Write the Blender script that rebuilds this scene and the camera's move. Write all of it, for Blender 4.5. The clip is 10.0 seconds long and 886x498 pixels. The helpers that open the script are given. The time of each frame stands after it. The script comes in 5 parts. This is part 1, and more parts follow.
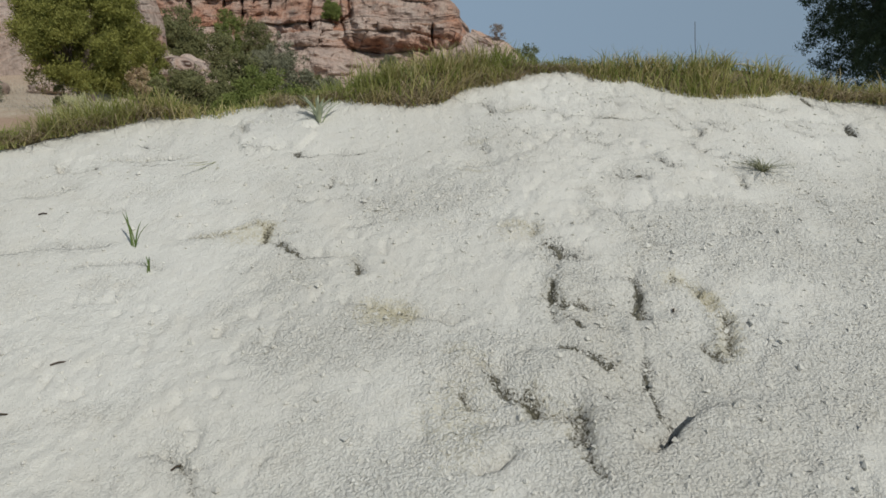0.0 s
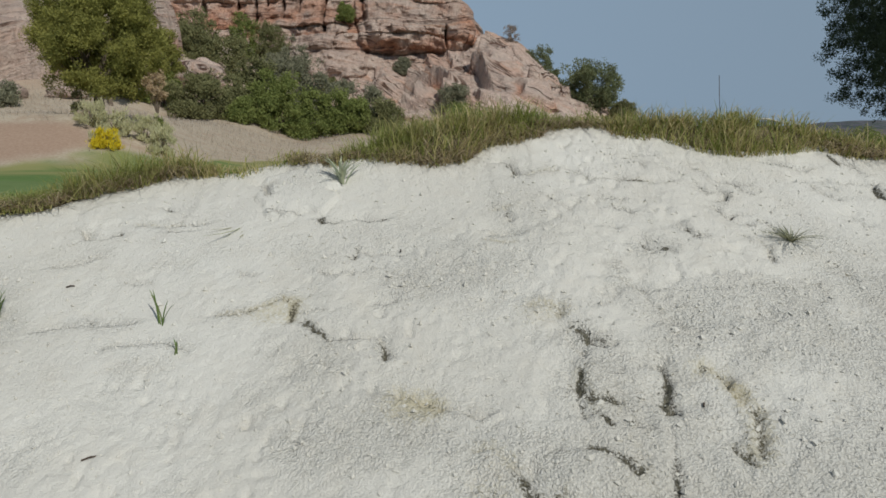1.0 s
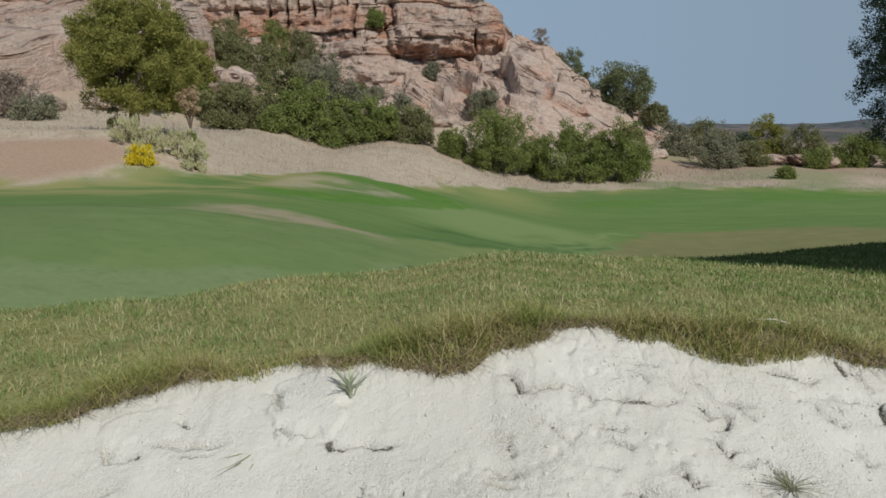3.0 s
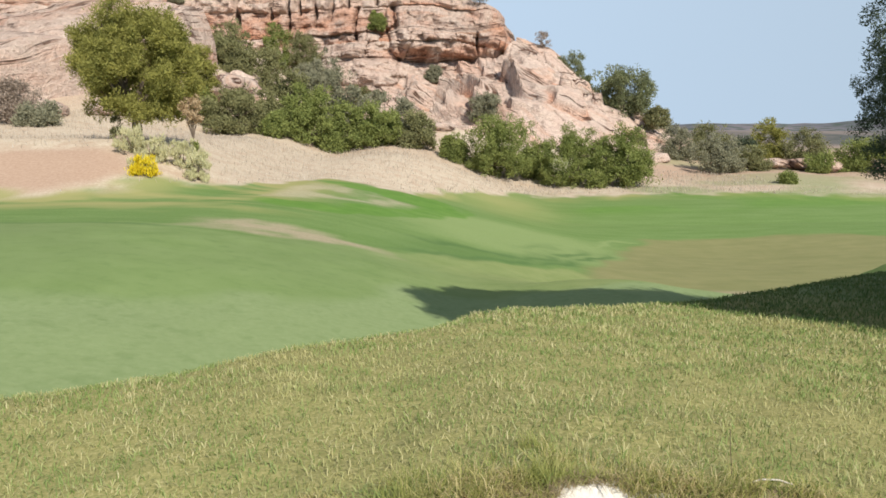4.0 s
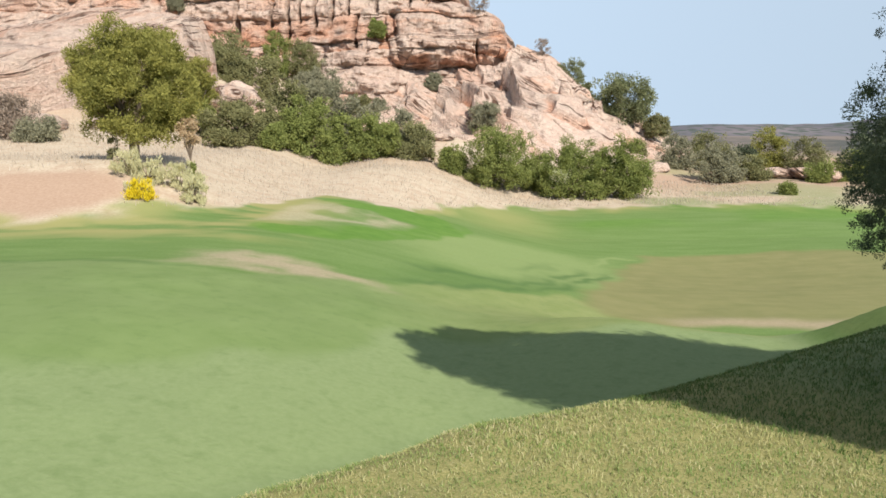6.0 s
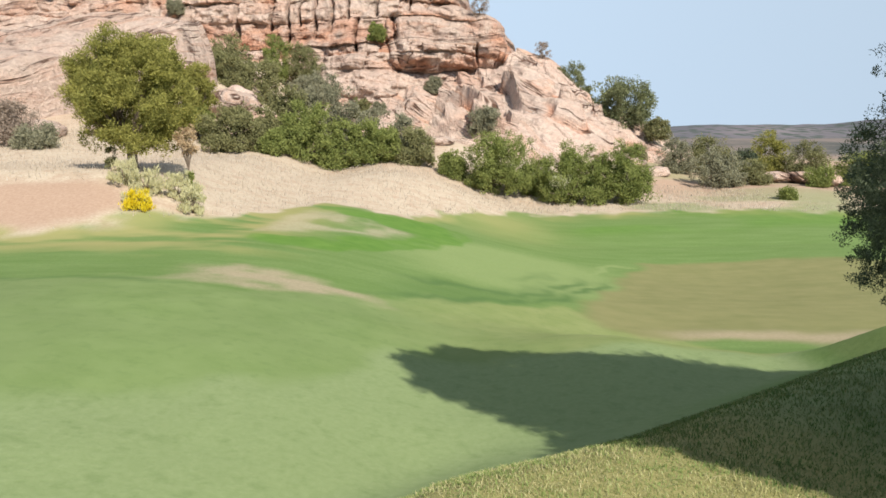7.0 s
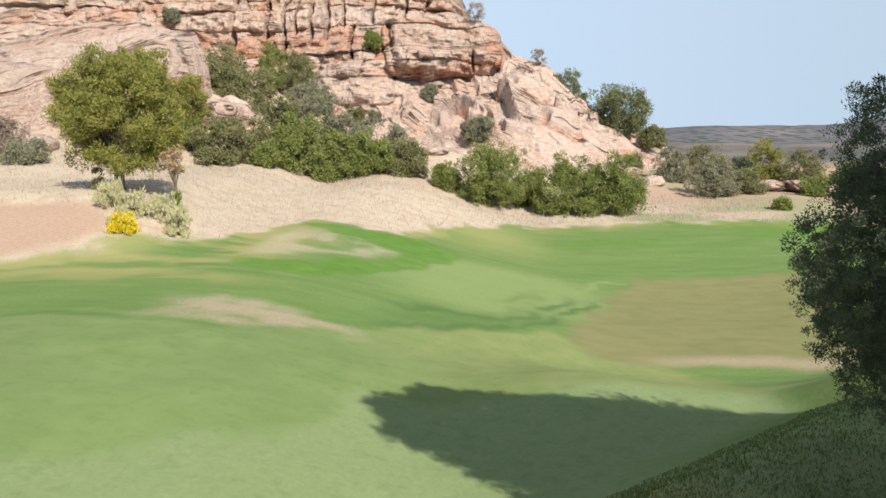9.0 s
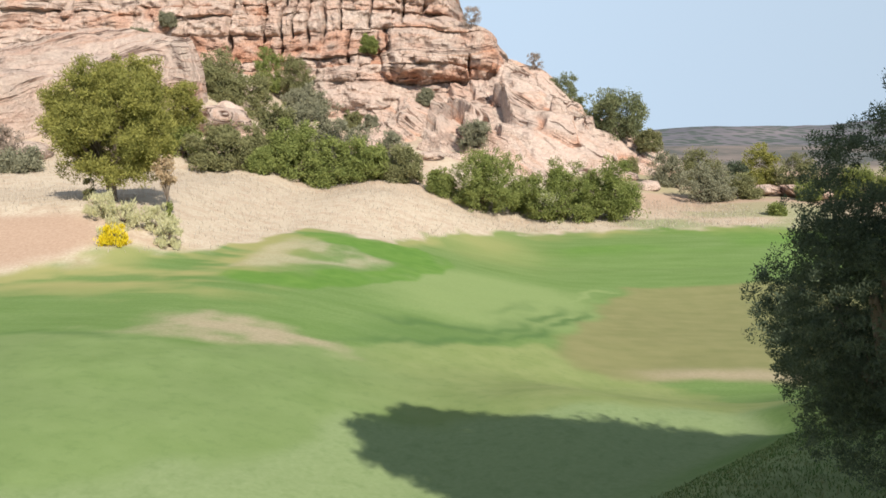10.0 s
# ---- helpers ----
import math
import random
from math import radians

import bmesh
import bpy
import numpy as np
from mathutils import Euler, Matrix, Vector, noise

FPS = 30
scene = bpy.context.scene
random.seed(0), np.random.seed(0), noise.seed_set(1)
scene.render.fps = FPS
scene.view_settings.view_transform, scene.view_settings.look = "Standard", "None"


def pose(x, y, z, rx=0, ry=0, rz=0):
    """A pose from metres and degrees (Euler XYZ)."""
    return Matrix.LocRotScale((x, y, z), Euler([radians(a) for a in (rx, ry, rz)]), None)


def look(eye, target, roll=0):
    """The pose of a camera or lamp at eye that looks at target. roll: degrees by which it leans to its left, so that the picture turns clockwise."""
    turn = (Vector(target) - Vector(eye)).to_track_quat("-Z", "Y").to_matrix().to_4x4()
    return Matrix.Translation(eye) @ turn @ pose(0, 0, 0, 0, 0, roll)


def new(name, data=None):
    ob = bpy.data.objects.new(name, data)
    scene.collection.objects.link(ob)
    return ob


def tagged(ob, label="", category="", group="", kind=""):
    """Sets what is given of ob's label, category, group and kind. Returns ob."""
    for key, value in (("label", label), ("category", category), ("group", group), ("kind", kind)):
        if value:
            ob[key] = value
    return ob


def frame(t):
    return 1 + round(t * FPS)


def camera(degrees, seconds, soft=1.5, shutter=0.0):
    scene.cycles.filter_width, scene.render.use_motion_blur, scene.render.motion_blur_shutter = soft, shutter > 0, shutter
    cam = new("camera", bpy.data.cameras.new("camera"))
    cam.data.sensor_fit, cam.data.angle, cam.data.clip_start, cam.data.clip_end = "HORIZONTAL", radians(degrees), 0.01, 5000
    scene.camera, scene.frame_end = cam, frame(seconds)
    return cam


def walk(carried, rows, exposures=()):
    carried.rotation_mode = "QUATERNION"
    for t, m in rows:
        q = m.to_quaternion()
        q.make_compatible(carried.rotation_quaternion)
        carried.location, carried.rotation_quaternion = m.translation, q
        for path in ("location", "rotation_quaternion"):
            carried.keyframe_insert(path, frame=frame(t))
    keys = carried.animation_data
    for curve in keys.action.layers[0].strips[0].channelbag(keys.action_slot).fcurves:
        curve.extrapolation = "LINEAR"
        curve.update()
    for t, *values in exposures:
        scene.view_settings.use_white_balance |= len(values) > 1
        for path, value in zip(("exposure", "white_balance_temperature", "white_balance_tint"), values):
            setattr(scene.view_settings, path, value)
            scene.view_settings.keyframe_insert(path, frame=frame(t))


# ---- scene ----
cam = camera(61.7, 10.0, 1.6)
PATH = [
    (0, (0.012, -0.144, -1.027), (0.151, 1.829, -1.326), 0.8),
    (0.5, (0.008, -0.131, -0.968), (0.138, 1.842, -1.265), 0.8),
    (1, (-0.011, -0.117, -0.882), (0.091, 1.858, -1.18), 0.6),
    (1.5, (-0.005, -0.109, -0.78), (0.074, 1.867, -1.078), 0.5),
    (2, (0.033, -0.103, -0.67), (0.091, 1.874, -0.968), 0.3),
    (2.5, (0.053, -0.088, -0.533), (0.088, 1.889, -0.83), 0.1),
    (2.7, (0.053, -0.083, -0.469), (0.077, 1.895, -0.766), 0.1),
    (4, (0.018, -0.068, 0.082), (0.034, 1.909, -0.216), 0.1),
    (4.5, (0.06, -0.066, 0.305), (0.074, 1.912, 0.008), 0.1),
    (5, (0.064, 0.042, 0.536), (0.079, 2.02, 0.24), 0.0),
    (5.5, (0.14, 0.051, 0.765), (0.153, 2.029, 0.469), 0.0),
    (7, (0.324, 0.269, 1.352), (0.333, 2.247, 1.058), -0.1),
    (7.5, (0.4, 0.326, 1.557), (0.408, 2.304, 1.264), -0.1),
    (8, (0.54, 0.419, 1.755), (0.546, 2.398, 1.464), -0.2),
    (8.5, (0.689, 0.452, 1.932), (0.696, 2.431, 1.642), -0.2),
    (9, (0.919, 0.508, 2.155), (0.926, 2.487, 1.865), -0.3),
    (9.5, (1.12, 0.556, 2.354), (1.128, 2.535, 2.065), -0.3),
    (10, (1.273, 0.555, 2.59), (1.282, 2.535, 2.302), -0.4),
]
EXPOSURE = [(0.0, -0.58, 6500, 7), (2.7, -0.55, 6500, 7), (3.8, 0.36, 6900, 10), (4.7, 0.62, 7050, 11), (10.0, 0.62, 7050, 11)]
walk(cam, [(t, look(e, g, r)) for t, e, g, r in PATH], EXPOSURE)

# ---- sky and sun ----
SUN = Vector((0.52, -1.08, 1.0)).normalized()
world = bpy.data.worlds.new("sky")
scene.world = world
world.use_nodes = True
sky = world.node_tree.nodes.new("ShaderNodeTexSky")
sky.sky_type, sky.sun_disc = "NISHITA", False
sky.sun_elevation = math.asin(SUN.z)
sky.sun_rotation = math.atan2(SUN.x, SUN.y)
sky.altitude, sky.air_density, sky.dust_density = 1800, 1.1, 0.7
# an even sky without a bright band at the horizon, under a thin veil of haze
way = world.node_tree.nodes.new("ShaderNodeTexCoord")
lift = world.node_tree.nodes.new("ShaderNodeVectorMath")
lift.operation = "MAXIMUM"
lift.inputs[1].default_value = (-2.0, -2.0, 0.22)
veil = world.node_tree.nodes.new("ShaderNodeMix")
veil.data_type = "RGBA"
veil.inputs[0].default_value = 0.28
veil.inputs[7].default_value = (4.15, 4.2, 3.55, 1)
back = world.node_tree.nodes["Background"]
back.inputs["Strength"].default_value = 0.122
for a, b in ((way.outputs["Generated"], lift.inputs[0]), (lift.outputs[0], sky.inputs["Vector"]), (sky.outputs["Color"], veil.inputs[6]), (veil.outputs[2], back.inputs["Color"])):
    world.node_tree.links.new(a, b)
lamp = bpy.data.lights.new("sun", "SUN")
lamp.energy, lamp.angle, lamp.color = 4.15, radians(0.53), (1.0, 0.97, 0.92)
sun = new("sun", lamp)
sun.matrix_world = look(SUN * 60, (0, 0, 0))


# ---- numbers: noise and shapes ----
def lattice(ix, iy, iz):
    h = (ix * 374761393 + iy * 668265263 + iz * 1440662683) & 0xFFFFFFFF
    h = ((h ^ (h >> 13)) * 1274126177) & 0xFFFFFFFF
    h = ((h ^ (h >> 16)) * 2246822519) & 0xFFFFFFFF
    return ((h ^ (h >> 15)) & 0xFFFFFF) / 16777215.0


def bumps(x, y, z=0.0):
    """Smooth value noise, -1 to 1."""
    x, y, z = np.broadcast_arrays(np.asarray(x, float), np.asarray(y, float), np.asarray(z, float))
    fx, fy, fz = np.floor(x), np.floor(y), np.floor(z)
    ix, iy, iz = fx.astype(np.int64), fy.astype(np.int64), fz.astype(np.int64)
    u, v, w = x - fx, y - fy, z - fz
    u, v, w = u * u * (3 - 2 * u), v * v * (3 - 2 * v), w * w * (3 - 2 * w)
    out = 0.0
    for a in (0, 1):
        for b in (0, 1):
            for c in (0, 1):
                k = (u if a else 1 - u) * (v if b else 1 - v) * (w if c else 1 - w)
                out = out + k * lattice(ix + a, iy + b, iz + c)
    return 2 * out - 1


def fbm(x, y, z=0.0, octaves=4, gain=0.5):
    total, amp = 0.0, 1.0
    for k in range(octaves):
        total = total + amp * bumps(x * 2.03 ** k + 17.3 * k, y * 2.03 ** k - 9.1 * k, z * 2.03 ** k + 4.7 * k)
        amp *= gain
    return total


def sst(t):
    t = np.clip(t, 0, 1)
    return t * t * (3 - 2 * t)


def soft_max(a, b, k):
    h = np.clip(0.5 + 0.5 * (a - b) / k, 0, 1)
    return b + (a - b) * h + k * h * (1 - h)


def soft_min(a, b, k):
    return -soft_max(-a, -b, k)


def lip_z(x):
    return -0.88 - 0.15 * np.clip(0.3 - x, 0, 4) - 0.08 * np.clip(x - 0.6, 0, 3)


def crest(x, y):
    s, along_it = -0.613 * (x + 2.17) + 0.79 * (y - 3.579), 0.79 * (x + 2.17) + 0.613 * (y - 3.579)
    return s - 0.003 * np.clip(along_it, -6, 14) ** 2 - 1.05 * sst((along_it - 14.8) / 1.3)


def fairway(x, y):
    z = -2.2 - 2.9 * sst((x + 8) / 17) + 0.35 * sst((22 - y) / 8)
    z = z + 1.25 * sst((23 - y) / 7) * sst(x / 5)
    z = z + 0.08 * np.clip(y - 46, 0, 80) * sst((x + 4) / 10)
    z = z + 2.2 * sst((-x - 7) / 8) * sst((y - 26) / 9)
    z = z + 0.13 * np.clip(y - 44, 0, 45) * sst((-x - 16) / 10)
    z = z + 0.14 * np.clip(y - 60, 0, 45) * sst((32 - x) / 27)
    z = z + 1.6 * np.exp(-((x + 2.5) / 5.5) ** 2) * sst((y - 43) / 16)
    z = z - 0.7 * np.exp(-((x - 14) / 8) ** 2 - ((y - 37) / 9) ** 2)
    return z


def mound(x, y):
    top = -0.88 - 0.15 * np.clip(0.3 - x, 0, 0.5) - 0.08 * np.clip(x - 0.6, 0, 2) - 0.15 * np.clip(0.02 - x, 0, 1.6) * sst((3.2 - y) / 1.6)
    top = top - 0.096 * np.clip(y - 1.79, -4, 40) - 0.07 * sst((-x - 0.6) / 1.0) * sst((y - 2.1) / 0.9)
    s = crest(x, y)
    return soft_min(top, top - 0.521 * s, 0.2)


def ground_z(x, y):
    x, y = np.asarray(x, float), np.asarray(y, float)
    z = soft_max(mound(x, y), fairway(x, y), 0.5)
    fade = sst((y - 150) / 120) + sst((np.abs(x) - 120) / 120)
    return z * (1 - np.clip(fade, 0, 1)) - 6 * np.clip(fade, 0, 1)


# how far the far lip lies beyond (+) or short of (-) an even curve, along x
LIP = ((-1.25, 0.0), (-1.0, 0.0), (-0.92, -0.003), (-0.85, 0.002), (-0.77, 0.006), (-0.65, 0.0125), (-0.58, 0.015), (-0.51, 0.0095), (-0.43, 0.002), (-0.36, 0.0065), (-0.31, 0.010), (-0.21, 0.0015), (-0.1, 0.002),
       (-0.03, -0.004), (0.05, -0.0125), (0.14, -0.014), (0.185, -0.002), (0.33, -0.002), (0.365, 0.0107), (0.44, 0.0125), (0.55, 0.0053), (0.65, 0.0), (0.74, -0.006), (0.83, -0.004), (0.95, 0.002), (1.045, 0.011), (1.105, 0.001), (1.2, 0.005), (1.4, 0.0))


def bunker_r(x, y):
    """1 on the bunker's lip, less inside it."""
    r = np.sqrt(((x - 0.1) / 5.0) ** 2 + ((y + 2.6) / 4.4) ** 2)
    r = r - np.interp(x, [p[0] for p in LIP], [p[1] for p in LIP]) * (y > 0.5)
    far = 0.002 + 0.008 * sst((np.abs(x - 0.1) - 1.2) / 0.5)
    return r + far * bumps(x * 2.6, y * 2.6, 3.0) + 0.003 * bumps(x * 9.0, y * 9.0, 5.0) + 0.0025 * bumps(x * 22.0, y * 22.0, 7.0)


def sand_base(x, y):
    inward = 4.4 * (1 - np.sqrt(((x - 0.1) / 5.0) ** 2 + ((y + 2.6) / 4.4) ** 2))
    down = 0.50 * np.clip(inward, -0.3, 9)
    return lip_z(x) - soft_min(down, 0.86 + 0 * down, 0.25)


def turf_z(x, y):
    """The ground with the turf's own unevenness worn down at the lip."""
    z = ground_z(x, y)
    r = bunker_r(x, y)
    z = z + (0.012 + 0.030 * sst((1.2 - np.abs(x)) / 0.3) * (1 - 0.8 * np.exp(-((x - 0.44) / 0.12) ** 2))) * sst((1.09 - r) / 0.06)
    z = z + 0.018 * fbm(x * 3.1, y * 3.1, 4.0) * sst((1.2 - crest(x, y)) / 0.6) * sst((14 - y) / 3)
    return np.where(r < 1.08, np.minimum(z, sand_base(x, y) + 0.002 + 8.0 * np.clip(r - 1.0, 0, 1)), z)


# ---- building helpers ----
def mesh_of(name, verts, faces, smooth=True, attrs=()):
    """A mesh from arrays of vertices and of faces (rows of 3 or 4 corners; several arrays may be given)."""
    faces = faces if isinstance(faces, (list, tuple)) else [faces]
    me = bpy.data.meshes.new(name)
    verts = np.asarray(verts, np.float32)
    me.vertices.add(len(verts))
    me.vertices.foreach_set("co", verts.ravel())
    loops = np.concatenate([np.asarray(f, np.int32).ravel() for f in faces])
    sizes = np.concatenate([np.full(len(f), np.asarray(f).shape[1], np.int32) for f in faces])
    me.loops.add(len(loops))
    me.loops.foreach_set("vertex_index", loops)
    me.polygons.add(len(sizes))
    me.polygons.foreach_set("loop_start", np.concatenate([[0], np.cumsum(sizes)[:-1]]).astype(np.int32))
    me.polygons.foreach_set("loop_total", sizes)
    me.polygons.foreach_set("use_smooth", np.full(len(sizes), smooth))
    for key, values in attrs:
        me.attributes.new(key, "FLOAT", "POINT").data.foreach_set("value", np.asarray(values, np.float32).ravel())
    me.update(calc_edges=True)
    me.validate()
    return me


def sheet(rows, cols):
    """Quads of a grid of rows x cols vertices."""
    i = np.arange(rows * cols).reshape(rows, cols)
    return np.stack([i[:-1, :-1], i[:-1, 1:], i[1:, 1:], i[1:, :-1]], -1).reshape(-1, 4)


def part(name, data, material, parent=None, label=""):
    ob = new(name, data)
    data.materials.append(material)
    if parent is not None:
        ob.parent = parent
    return tagged(ob, label)


def stretch(*pieces):
    """Grid lines: stretches of (start, end, step), joined."""
    return np.unique(np.round(np.concatenate([np.arange(a, b + s * 0.5, s) for a, b, s in pieces]), 4))


# ---- materials ----
class Stuff:
    """A node material under construction."""

    def __init__(self, name, rough=0.9, specular=0.2):
        self.mat = bpy.data.materials.new(name)
        self.mat.use_nodes = True
        self.tree = self.mat.node_tree
        self.bsdf = self.tree.nodes["Principled BSDF"]
        self.bsdf.inputs["Roughness"].default_value = rough
        self.bsdf.inputs["Specular IOR Level"].default_value = specular
        self.place = self.node("ShaderNodeNewGeometry").outputs["Position"]

    def node(self, kind, **inputs):
        n = self.tree.nodes.new(kind)
        for key, value in inputs.items():
            self.link(value, n.inputs[key.replace("_", " ")])
        return n

    def link(self, value, socket):
        if isinstance(value, bpy.types.NodeSocket):
            self.tree.links.new(value, socket)
        elif isinstance(value, (tuple, list)) and socket.type == "RGBA":
            socket.default_value = (*value[:3], 1)
        else:
            socket.default_value = value

    def noise(self, scale, detail=4.0, rough=0.55, at=None, warp=0.0):
        n = self.node("ShaderNodeTexNoise", Vector=at or self.place, Scale=scale, Detail=detail, Roughness=rough, Distortion=warp)
        return n.outputs["Fac"]

    def scaled(self, x, y, z, at=None):
        n = self.node("ShaderNodeVectorMath", Vector=at or self.place)
        n.operation = "MULTIPLY"
        n.inputs[1].default_value = (x, y, z)
        return n.outputs[0]

    def ramp(self, fac, *stops):
        n = self.node("ShaderNodeValToRGB", Fac=fac)
        e = n.color_ramp.elements
        while len(e) < len(stops):
            e.new(0.5)
        for k, (pos, col) in zip(e, stops):
            k.position = pos
            k.color = (*col, 1) if isinstance(col, tuple) else (col, col, col, 1)
        return n.outputs["Color"]

    def mix(self, fac, a, b, kind="MIX"):
        n = self.tree.nodes.new("ShaderNodeMix")
        n.data_type, n.blend_type = "RGBA", kind
        for value, socket in ((fac, n.inputs[0]), (a, n.inputs[6]), (b, n.inputs[7])):
            self.link(value, socket)
        return n.outputs[2]

    def math(self, kind, a, b=0.0):
        n = self.tree.nodes.new("ShaderNodeMath")
        n.operation = kind
        self.link(a, n.inputs[0]), self.link(b, n.inputs[1])
        return n.outputs[0]

    def zone(self, key):
        n = self.node("ShaderNodeAttribute")
        n.attribute_name = key
        return n.outputs["Fac"]

    def island(self):
        return self.node("ShaderNodeNewGeometry").outputs["Random Per Island"]

    def done(self, color, height=None, strength=0.5, distance=0.02, translucent=0.0):
        self.link(color, self.bsdf.inputs["Base Color"])
        if height is not None:
            n = self.node("ShaderNodeBump", Strength=strength, Distance=distance, Height=height)
            self.tree.links.new(n.outputs["Normal"], self.bsdf.inputs["Normal"])
        if translucent:
            t = self.node("ShaderNodeBsdfTranslucent", Color=color)
            m = self.node("ShaderNodeMixShader", Fac=translucent)
            self.tree.links.new(self.bsdf.outputs[0], m.inputs[1])
            self.tree.links.new(t.outputs[0], m.inputs[2])
            self.tree.links.new(m.outputs[0], self.tree.nodes["Material Output"].inputs["Surface"])
        return self.mat


def leaf_stuff(name, dark, light, translucent=0.35, rough=0.7):
    s = Stuff(name, rough, 0.25)
    patch, clumps = s.noise(1.3, 3), s.noise(4.5, 3)
    c = s.mix(s.math("ADD", s.math("MULTIPLY", s.island(), 0.45), s.math("MULTIPLY", s.zone("tone"), 0.6)), dark, light)
    c = s.mix(s.ramp(clumps, (0.4, 0.0), (0.62, 0.75)), c, s.mix(0.6, c, dark))
    c = s.mix(s.ramp(patch, (0.35, 0.0), (0.7, 1.0)), c, s.mix(0.6, c, light))
    return s.done(c, translucent=translucent)


def bark_stuff(name, a, b):
    s = Stuff(name, 0.95, 0.1)
    n = s.noise(6, 6, at=s.scaled(3, 3, 0.5))
    return s.done(s.ramp(n, (0.3, a), (0.7, b)), n, 0.8, 0.03)


def rock_stuff(name, tilt=(0.0, 0.0), gain=1.0, lines=0.7):
    """Banded red sandstone: weathered grey-pink faces, orange fresh breaks, dark seams and varnish streaks."""
    s = Stuff(name, 0.92, 0.15)
    bend = s.noise(0.06, 3)
    sep = s.node("ShaderNodeSeparateXYZ", Vector=s.place).outputs
    level = s.math("ADD", sep[2], s.math("MULTIPLY", bend, 7.0))
    level = s.math("ADD", level, s.math("MULTIPLY", sep[0], tilt[0]))
    level = s.math("ADD", level, s.math("MULTIPLY", sep[1], tilt[1]))
    lay = s.node("ShaderNodeCombineXYZ", X=s.math("MULTIPLY", sep[0], 0.05), Y=s.math("MULTIPLY", sep[1], 0.05), Z=level).outputs[0]
    beds = s.noise(0.30, 4, 0.6, at=lay)
    thin = s.noise(1.9, 4, 0.6, at=lay)
    patch = s.noise(0.22, 6, 0.65, warp=0.6)
    blotch = s.noise(0.55, 5, 0.65, warp=0.8)
    grain = s.noise(2.2, 8, 0.7)
    c = s.ramp(beds, (0.30, (0.46, 0.27, 0.20)), (0.44, (0.53, 0.37, 0.295)), (0.56, (0.57, 0.44, 0.37)), (0.72, (0.50, 0.32, 0.245)))
    c = s.mix(s.ramp(patch, (0.44, 0.0), (0.62, 0.75)), c, (0.50, 0.405, 0.345))
    c = s.mix(s.ramp(blotch, (0.52, 0.0), (0.66, 0.65)), c, (0.59, 0.48, 0.405))
    c = s.mix(s.ramp(thin, (0.55, 0.0), (0.70, 0.5)), c, (0.50, 0.27, 0.17))
    streak = s.noise(0.45, 4, 0.6, at=s.scaled(1.6, 1.6, 0.16))
    c = s.mix(s.ramp(streak, (0.57, 0.0), (0.72, 0.6)), c, (0.13, 0.09, 0.075))
    c = s.mix(s.ramp(s.zone("fresh"), (0.1, 0.0), (0.8, 0.65)), c, s.ramp(grain, (0.35, (0.42, 0.15, 0.07)), (0.65, (0.52, 0.235, 0.125))))
    seam = s.noise(0.8, 3, 0.55, at=lay)
    seam = s.math("MULTIPLY", s.ramp(seam, (0.455, 0.0), (0.48, 1.0), (0.495, 1.0), (0.52, 0.0)), s.ramp(s.noise(0.30, 4, 0.6), (0.46, 0.0), (0.60, 1.0)))
    c = s.mix(s.math("MULTIPLY", seam, lines), c, (0.12, 0.065, 0.045))
    c = s.mix(0.55, c, s.ramp(grain, (0.3, 0.32), (0.7, 0.72)), "OVERLAY")
    if gain != 1.0:
        c = s.mix(1.0, c, (gain, gain, gain), "MULTIPLY")
    h = s.math("SUBTRACT", s.math("ADD", s.math("MULTIPLY", thin, 0.6), s.math("MULTIPLY", grain, 1.2)), s.math("MULTIPLY", seam, 1.0 * lines))
    return s.done(c, h, 1.0, 0.5)


